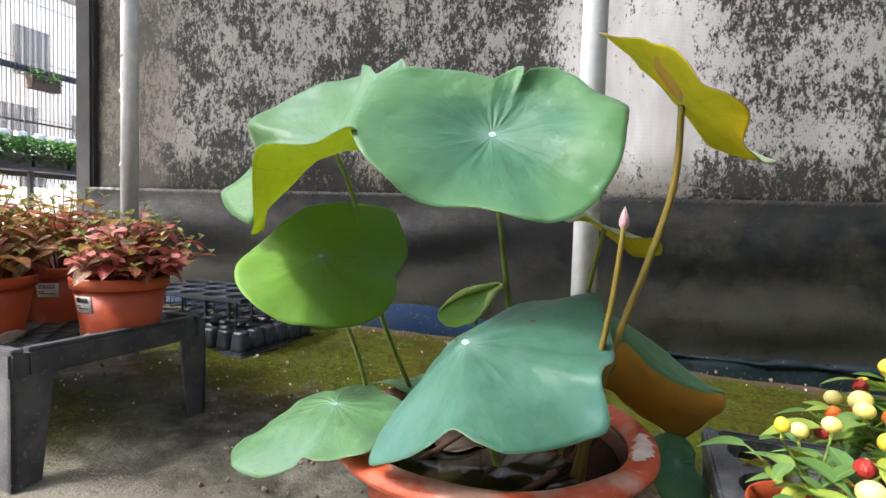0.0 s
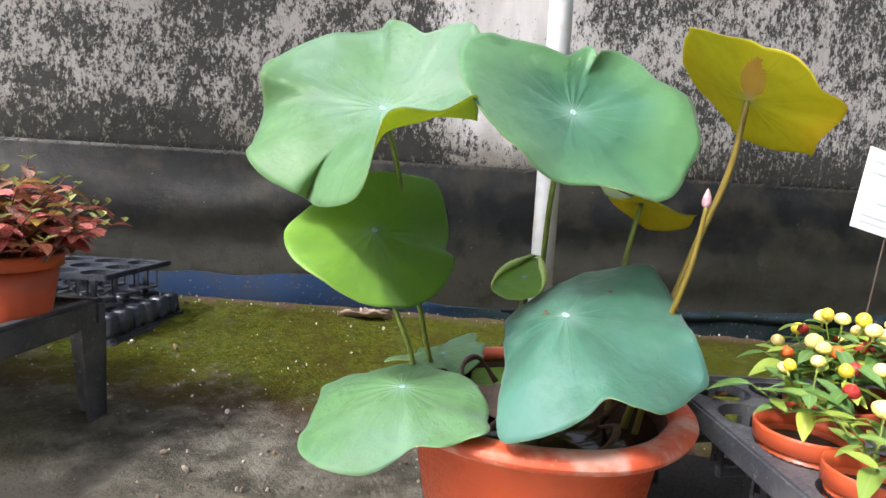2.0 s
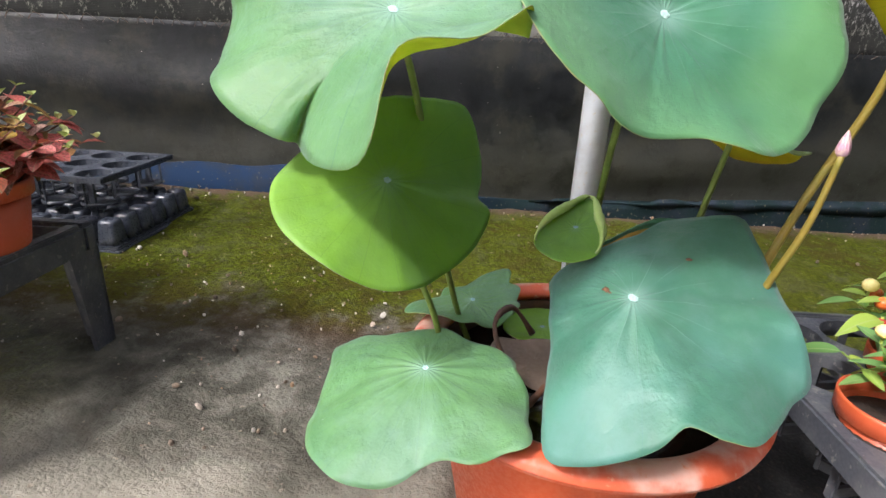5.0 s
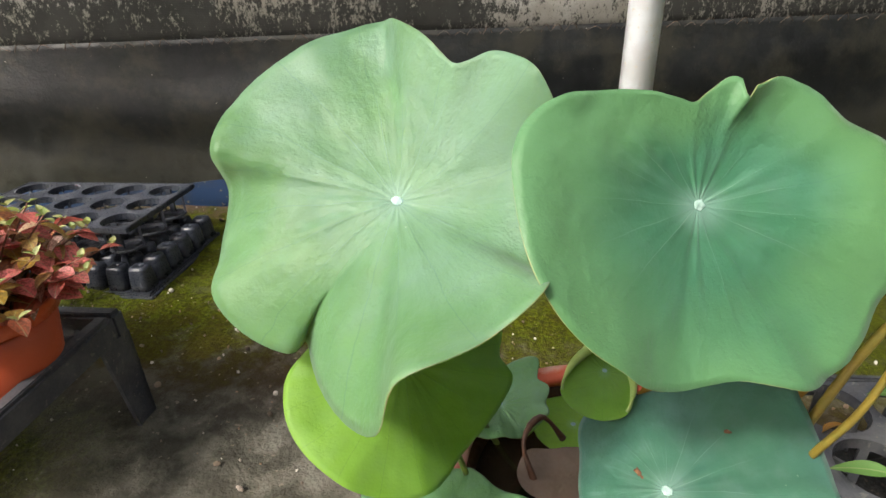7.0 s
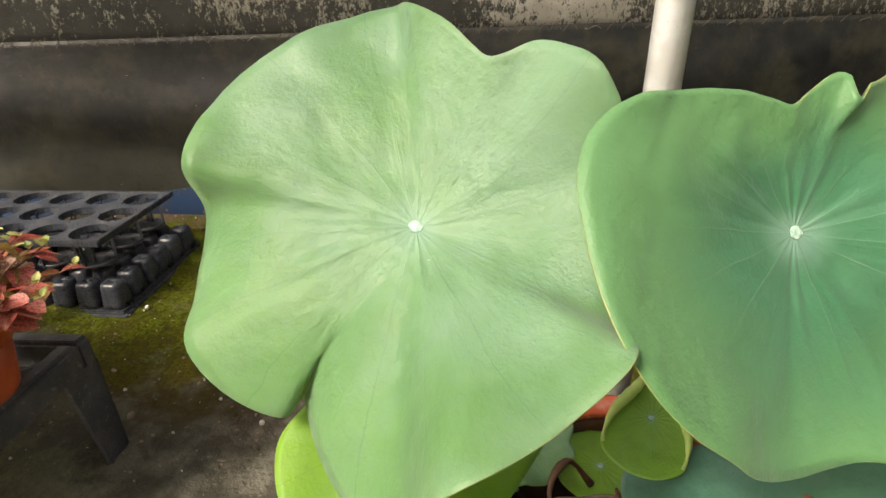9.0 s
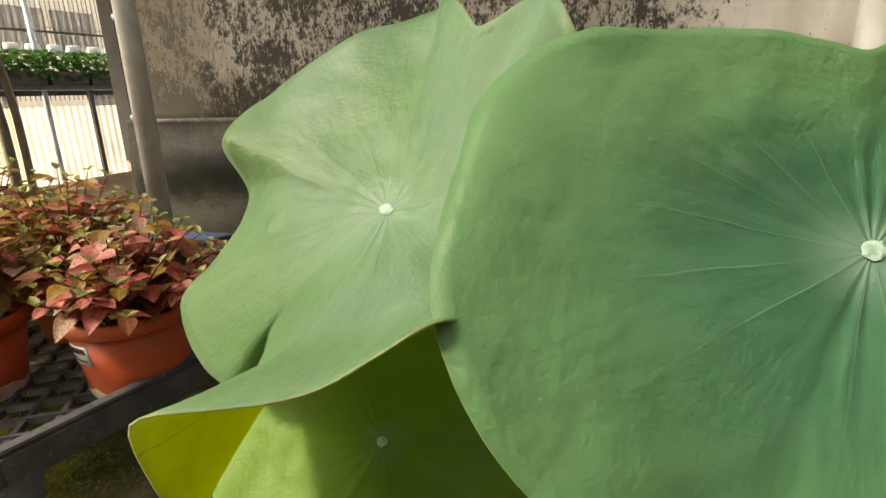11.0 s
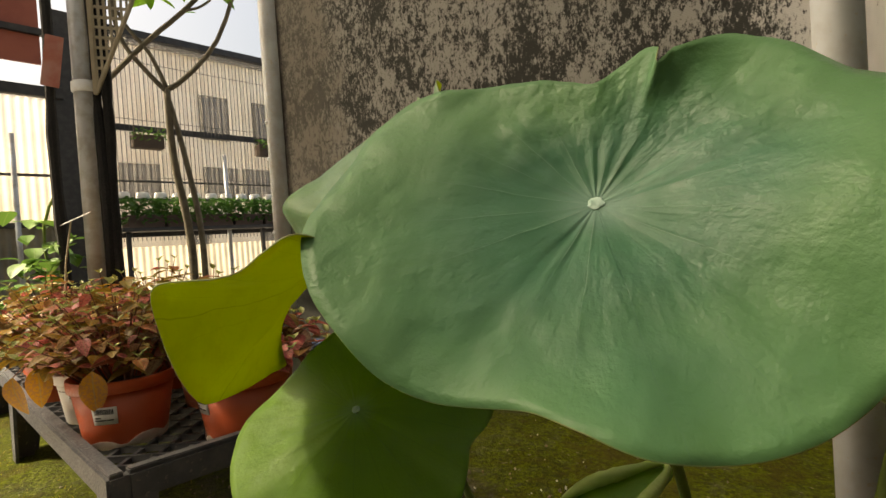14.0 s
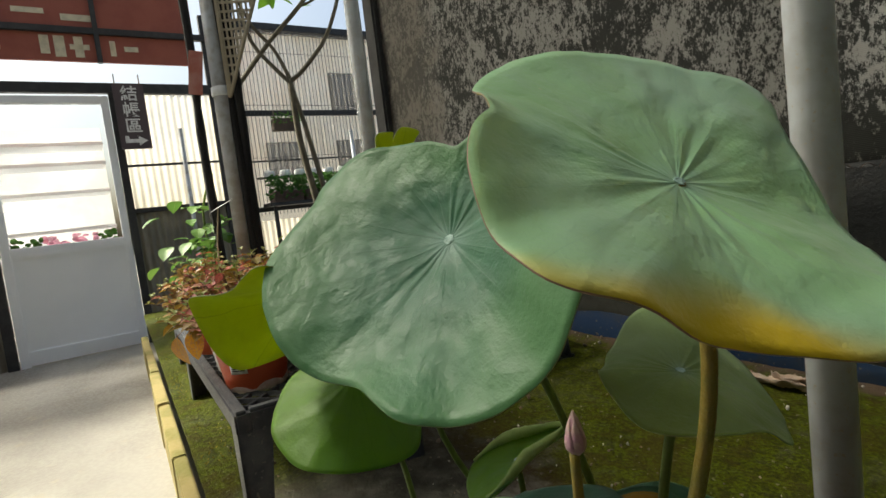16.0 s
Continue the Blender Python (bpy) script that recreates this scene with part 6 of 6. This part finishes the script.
door = on_screen(new("door_1"))
tagged(door, "white shop door with a solid lower panel and a glazed top", "door", kind="structure")
part("panel", boxed(-0.78, 0.0, 0.0, 0.03, 0.12, 0.84), WHITE_PAINT, door)
for a in ((-0.82, -0.76, 0.0, 2.04), (-0.03, 0.025, 0.0, 2.04), (-0.76, -0.03, 0.02, 0.13), (-0.76, -0.03, 0.83, 0.91), (-0.76, -0.03, 1.98, 2.04)):
    part("door_frame", boxed(a[0], a[1], -0.015, 0.04, a[2], a[3], bevel=0.006), WHITE_PAINT, door)
pane = part("pane", boxed(-0.76, -0.03, 0.01, 0.016, 0.91, 1.98), GLASS, door, "clear glass pane")
pane.visible_shadow = False

# translucency added so that sunlight from behind brightens the shop
setting("wall_shop", boxed(-3.2, 0.0, 1.5, 1.504, 0.0, 2.06), panel_mat("backlit_white", (0.92, 0.92, 0.92), 0.1), "white shop back wall made translucent so sun behind brightens it", "wall")
for z in (1.02, 1.36, 1.62, 1.8):
    ob = on_screen(new("shop_shelf"))
    tagged(ob, "white shelf board inside the shop", "shelf", "shop shelves")
    part("board", boxed(-1.6, -0.02, 0.9, 1.3, z, z + 0.03), WHITE_PAINT, ob)
    part("bracket", boxed(-0.9, -0.87, 1.0, 1.5, z - 0.08, z), WHITE_PAINT, ob)
rnd = random.Random(21)
for k in range(7):
    x = -0.9 + 0.13 * k
    ob = thing("flower_pot", SCREEN @ pose(x, 0.55, 0.72), "pot of pink flowers behind the shop's glass", "flowers", "shop flowers")
    part("pot", lathe([(0.04, 0.0), (0.055, 0.1), (0.0, 0.1)], 16), BRICK_PLASTIC if k % 2 else WHITE_PLASTIC, ob)
    for i in range(14):
        b2 = bmesh.new()
        bmesh.ops.create_icosphere(b2, subdivisions=1, radius=0.028, matrix=Matrix.LocRotScale((rnd.uniform(-0.07, 0.07), rnd.uniform(-0.06, 0.06), 0.14 + rnd.uniform(0, 0.12)), Euler((rnd.uniform(0, 3), 0, 0)), (1, 1, 0.5)))
        part("bloom" if k in (3, 4, 5) else "sprig", b2, PINK if k in (3, 4, 5) else HERB_LEAF, ob)
tagged(on_screen(mesh_ob("shop_counter", boxed(-1.6, 0.0, 0.4, 0.8, 0.0, 0.72, bevel=0.01), WHITE_PAINT)), "white counter inside the shop", "counter")

# building behind the clear sheets
house = on_screen(new("building"))
tagged(house, "long cream building with dark windows behind the screen", "building")
FAR, GROW = 1.6, 1.32


def far(x0, x1, y0, y1, z0, z1):
    return (-0.27 + (x0 + 0.27) * GROW, -0.27 + (x1 + 0.27) * GROW, FAR + y0, FAR + y1, max(0, 0.79 + (z0 - 0.79) * GROW), 0.79 + (z1 - 0.79) * GROW)


part("wall", boxed(*far(0.95, 5.2, 0.0, 0.3, 0.0, 2.6)), FACADE, house)
part("roof", boxed(*far(0.9, 5.3, -0.06, 0.5, 2.6, 2.66)), FRAME, house)
for x0, x1, z0, z1 in ((1.93, 2.2, 1.86, 2.26), (2.46, 2.74, 1.86, 2.26), (3.1, 3.3, 1.9, 2.26), (1.23, 1.55, 1.28, 1.6), (1.93, 2.26, 1.28, 1.6), (2.32, 2.64, 1.28, 1.6), (2.95, 3.2, 1.28, 1.6), (1.75, 1.95, 0.4, 1.0), (2.5, 2.7, 0.4, 1.0)):
    w = part("window", boxed(*far(x0, x1, -0.03, 0.01, z0, z1)), FRAME, house)
    part("pane", boxed(*far(x0 + 0.02, x1 - 0.02, -0.036, -0.028, z0 + 0.02, z1 - 0.02)), DARK_PANE, w)

# the shelf of planters before the screen
shelf = on_screen(new("planter_shelf"))
tagged(shelf, "dark rail shelf carrying a long row of planters", "shelf")
part("board", boxed(1.1, 3.6, -0.32, -0.1, 1.02, 1.05), FRAME, shelf)
for x in (1.15, 2.3, 3.5):
    part("leg", boxed(x, x + 0.03, -0.25, -0.22, 0.0, 1.02), FRAME, shelf)
for k in range(8):
    x = 1.15 + 0.29 * k
    ob = thing("planter", SCREEN @ pose(x + 0.14, -0.21, 1.05), "brown planter box full of dark green herbs", "planter", "planters on the shelf")
    part("box", boxed(-0.135, 0.135, -0.08, 0.08, 0, 0.1, bevel=0.006), PLANTER, ob)
    bm = bmesh.new()
    for i in range(430):
        c = Vector((rnd.uniform(-0.16, 0.16), rnd.uniform(-0.12, 0.1), rnd.uniform(0.03, 0.24)))
        m = Matrix.LocRotScale(c, Euler((rnd.uniform(-1, 1), rnd.uniform(-1, 1), rnd.uniform(0, 6))), (0.022, 0.028, 0.02))
        vs = [bm.verts.new(m @ Vector(q)) for q in ((0, -1, 0), (0.6, 0, 0.2), (0, 1, 0), (-0.6, 0, 0.2))]
        bm.faces.new(vs)
    part("foliage", bm, HERB_LEAF, ob)
    for s in (0.0, 0.15):
        b2 = thing("white_cup", SCREEN @ pose(x + s + 0.06, -0.04, 1.3), "upturned white plastic cup on the rail", "cup", "white cups")
        part("cup", lathe([(0.05, 0.0), (0.052, 0.012), (0.046, 0.05), (0.04, 0.056), (0.0, 0.056)], 16), WHITE_PLASTIC, b2, smooth=True)
tagged(on_screen(mesh_ob("cup_rail", boxed(1.1, 3.6, -0.1, 0.0, 1.285, 1.3), FRAME)), "dark rail under the white cups", "rail")
for x, z in ((1.42, 1.72), (2.54, 1.73)):
    ob = thing("hanging_planter", SCREEN @ pose(x, -0.06, z), "small dark hanging planter with trailing plants", "planter", "hanging planters")
    part("box", boxed(-0.12, 0.12, -0.05, 0.05, 0, 0.11, bevel=0.006), PLANTER, ob)
    part("hook", boxed(-0.1, -0.09, 0.0, 0.01, 0.1, 0.19), WIRE, ob)
    part("hook", boxed(0.09, 0.1, 0.0, 0.01, 0.1, 0.19), WIRE, ob)
    bm = bmesh.new()
    for i in range(90):
        m = Matrix.LocRotScale((rnd.uniform(-0.12, 0.12), rnd.uniform(-0.09, 0.04), rnd.uniform(0.05, 0.16)), Euler((rnd.uniform(-1, 1), rnd.uniform(-1, 1), rnd.uniform(0, 6))), (0.016, 0.022, 0.02))
        bm.faces.new([bm.verts.new(m @ Vector(q)) for q in ((0, -1, 0), (0.6, 0, 0.2), (0, 1, 0), (-0.6, 0, 0.2))])
    part("foliage", bm, HERB_LEAF, ob)
for x, h in ((0.5, 1.75), (2.05, 1.7)):
    bm = bmesh.new()
    tube(bm, [(x, -0.12, 0.0), (x, -0.12, h)], 0.018, 10)
    tagged(on_screen(mesh_ob("stake", bm, PALE_PIPE, True)), "thin grey steel stake", "stake", "steel stakes")

# hanging sign with an arrow
sign = thing("hanging_sign", SCREEN @ pose(0.17, -0.08, 1.86, 0, 0, 0), "dark brown hanging sign with white writing and an arrow", "sign")
part("board", boxed(-0.11, 0.11, -0.008, 0.008, -0.26, 0.26, bevel=0.004), SIGN_BROWN, sign)
part("hanger", boxed(-0.09, -0.085, -0.002, 0.05, 0.24, 0.34), WIRE, sign)
part("hanger", boxed(0.085, 0.09, -0.002, 0.05, 0.24, 0.34), WIRE, sign)
for k, ch in enumerate("結帳區"):
    cu = bpy.data.curves.new("lettering", "FONT")
    cu.body, cu.size, cu.align_x, cu.align_y, cu.extrude, cu.offset = ch, 0.125, "CENTER", "CENTER", 0.001, 0.002
    tmp = new("lettering_source", cu)
    me = bpy.data.meshes.new_from_object(tmp.evaluated_get(bpy.context.evaluated_depsgraph_get()))
    bpy.data.objects.remove(tmp)
    me.materials.clear()
    me.materials.append(SIGN_WHITE)
    o = new("lettering", me)
    o.parent = sign
    o.matrix_basis = pose(0, -0.0105, 0.175 - 0.128 * k, 90, 0, 0)
bm = bmesh.new()
for pts in (((-0.075, -0.21), (0.02, -0.21), (0.02, -0.18), (-0.045, -0.18), (-0.045, -0.155), (-0.075, -0.155)), ((0.02, -0.235), (0.085, -0.195), (0.02, -0.155))):
    bm.faces.new([bm.verts.new((x, -0.0105, z)) for x, z in pts])
thick(part("arrow", bm, SIGN_WHITE, sign), 0.0015)

# ---- tall pipe with nets, crate panel and tag ----
pipe = thing("pipe_post", pose(-1.99, 1.84, -0.02), "thick grey painted pipe post behind the benches", "post")
bm = bmesh.new()
tube(bm, [(0, 0, 0), (0, 0, 3.2)], 0.042, 24)
part("tube", bm, PALE_PIPE, pipe, smooth=True)
part("clamp", lathe([(0.043, 1.36), (0.049, 1.365), (0.049, 1.4), (0.043, 1.405)], 20), GREY_PIPE, pipe, smooth=True)
for dx, dy, w, s in ((-0.06, -0.045, 0.022, 1), (0.06, 0.055, 0.026, 2), (0.085, 0.08, 0.024, 3)):
    bm = bmesh.new()
    pts = [(0.025 * noise.noise((z * 1.7, s, 0)), 0.012 * noise.noise((z * 2, 4, s)), z) for z in [0.1 + 0.12 * i for i in range(26)]]
    tube(bm, pts, [w * (0.75 + 0.5 * abs(noise.noise((i * 0.6, s, 2)))) for i in range(26)], 9)
    ob = mesh_ob("bunched_net", bm, NET)
    ob.location = (-2.01 + dx, 1.8 + dy, 0)
    tagged(ob, "bunched black shade net hanging by the pipe", "net", "bunched nets")

panel = thing("crate_panel", pose(-1.91, 1.83, 1.32, 0, 0, 46), "beige slotted plastic panel tied to the pipe", "panel")
for i in range(11):
    x = 0.02 * i
    part("slat", boxed(x, x + 0.009, -0.004, 0.004, 0.03 + 0.052 * i, 1.0), BEIGE, panel)
for k in range(22):
    z = 0.1 + 0.04 * k
    part("crossbar", boxed(0.0, min(0.215, 0.02 + z / 0.052 * 0.02 - 0.015), -0.005, 0.005, z, z + 0.009), BEIGE, panel)
bm = bmesh.new()
tube(bm, [(0.0, 0.0, 0.01), (0.215, 0.0, 0.56)], 0.009, 8)
part("border", bm, BEIGE, panel)
part("border", boxed(-0.012, 0.003, -0.008, 0.008, 0.0, 1.0, bevel=0.002), BEIGE, panel)
ob = mesh_ob("red_plate", boxed(-0.03, 0.03, -0.003, 0.003, -0.1, 0.1, bevel=0.002), PINK_PLATE)
ob.matrix_world = pose(-2.03, 1.745, 1.45, 0, 8, 56)
tagged(ob, "faded red plate tied to the pipe", "plate")
ob = thing("plant_tag", pose(-1.756, 1.607, 0.81), "white plastic plant tag on a thin stick", "tag")
t0 = part("plate", boxed(-0.045, 0.045, -0.03, 0.03, -0.001, 0.001), PAPER, ob)
t0.matrix_basis = pose(0, 0, 0.01, 12, -24, 40)
bm = bmesh.new()
tube(bm, [(-0.012, -0.01, 0.0), (-0.04, -0.02, -0.14), (-0.06, -0.03, -0.36)], 0.003, 6)
part("stick", bm, BEIGE, ob)

# ---- small tree ----
tree = thing("small_tree", pose(-2.26, 2.59, -0.01), "slim twin-stemmed young tree with a few broad leaves", "tree")
TM = tree.matrix_world.inverted()


def limb(points, r0, r1, name="branch"):
    bm = bmesh.new()
    pts = bend([TM @ Vector(p) for p in points], 12)
    tube(bm, pts, [r0 + (r1 - r0) * i / 12 for i in range(13)], 9)
    return part(name, bm, BARK, tree, smooth=True)


limb([(-2.28, 2.55, 0.0), (-2.27, 2.56, 0.7), (-2.31, 2.52, 1.2), (-2.31, 2.51, 1.57)], 0.024, 0.017, "trunk")
limb([(-2.25, 2.6, 0.0), (-2.23, 2.6, 0.73), (-2.27, 2.56, 1.2), (-2.305, 2.515, 1.5)], 0.018, 0.013, "trunk")
limb([(-2.31, 2.51, 1.55), (-2.36, 2.46, 1.63), (-2.44, 2.37, 1.8), (-2.47, 2.34, 2.0)], 0.014, 0.01)
limb([(-2.31, 2.51, 1.56), (-2.25, 2.58, 1.63), (-2.13, 2.71, 1.85), (-2.04, 2.82, 2.26), (-2.0, 2.86, 2.7)], 0.015, 0.009)
limb([(-2.56, 2.23, 1.47), (-2.38, 2.44, 1.79), (-2.24, 2.6, 2.0), (-2.1, 2.75, 2.24), (-1.9, 2.95, 2.6)], 0.014, 0.012)
limb([(-2.31, 2.51, 1.57), (-2.36, 2.46, 1.75), (-2.43, 2.38, 1.9), (-2.5, 2.3, 2.15)], 0.012, 0.008)
limb([(-2.24, 2.6, 2.0), (-2.18, 2.66, 2.03), (-2.13, 2.72, 2.12), (-2.12, 2.73, 2.3)], 0.008, 0.005)
TREE_MESH = [leaf_data("leaf", leaf_mesh(0.14, 0.042, 0.25, 0.4), TREE_LEAF), leaf_data("leaf", leaf_mesh(0.11, 0.035, 0.2, 0.2), TREE_LEAF)]
for k in range(30):
    c = Vector((-2.34 + rnd.uniform(-0.2, 0.36), 2.5 + rnd.uniform(-0.2, 0.34), rnd.uniform(2.04, 2.7)))
    if k < 3:
        c = Vector(((-2.36, 2.46, 2.07), (-2.12, 2.72, 2.12), (-2.27, 2.55, 2.14))[k])
    put_leaf(tree, TREE_MESH[k % 2], TM @ c, rnd.uniform(0, 6.28), rnd.uniform(-0.7, 0.3), rnd.uniform(-0.5, 0.5), rnd.uniform(0.8, 1.2))

# ---- climber and weeds behind the benches ----
VINE_MESH = leaf_data("leaf", leaf_mesh(0.06, 0.026, 0.2, 0.3), thin_leaf_mat("climber_leaf", [(0.0, (0.07, 0.19, 0.03)), (1.0, (0.17, 0.3, 0.06))], through=0.25))
vine = thing("climber", pose(-2.2, 1.77, 0.0), "light green climbing plant behind the benches", "plant")
bm = bmesh.new()
tube(bm, bend([(0, 0, 0.0), (0.03, 0.01, 0.4), (-0.04, 0.02, 0.8), (0.05, 0.05, 1.0)], 10), 0.006, 7)
part("stem", bm, STEM, vine)
for k in range(110):
    put_leaf(vine, VINE_MESH, (rnd.gauss(-0.02, 0.07), rnd.gauss(0, 0.07), rnd.triangular(0.35, 0.9, 0.6)), rnd.uniform(0, 6.28), rnd.uniform(-0.6, 0.5), 0, rnd.uniform(0.9, 1.6))
bm = bmesh.new()
for k in range(900):
    u, v = rnd.uniform(-2.8, -1.2), rnd.uniform(0.03, 0.16) if k % 3 else rnd.uniform(0.03, 0.4)
    p = KERB @ Vector((u, v, 0))
    z = ground_z(p.x, p.y) - 0.004
    h, a = rnd.uniform(0.005, 0.02), rnd.uniform(0, 6.28)
    d = Vector((math.cos(a), math.sin(a), 0)) * h * rnd.uniform(0.3, 0.8)
    s = Vector((-math.sin(a), math.cos(a), 0)) * 0.001
    b0 = Vector((p.x, p.y, z))
    bm.faces.new([bm.verts.new(q) for q in (b0 - s, b0 + s, b0 + d * 0.4 + s * 0.7 + Vector((0, 0, h * 0.7)), b0 + d + Vector((0, 0, h)))])
tagged(mesh_ob("weeds", bm, mat("weed_green", (0.26, 0.24, 0.015), 0.8, 0, (0.3, 0.2, 0.02), 8)), "fine grass and moss tufts along the kerb", "grass", kind="stuff")
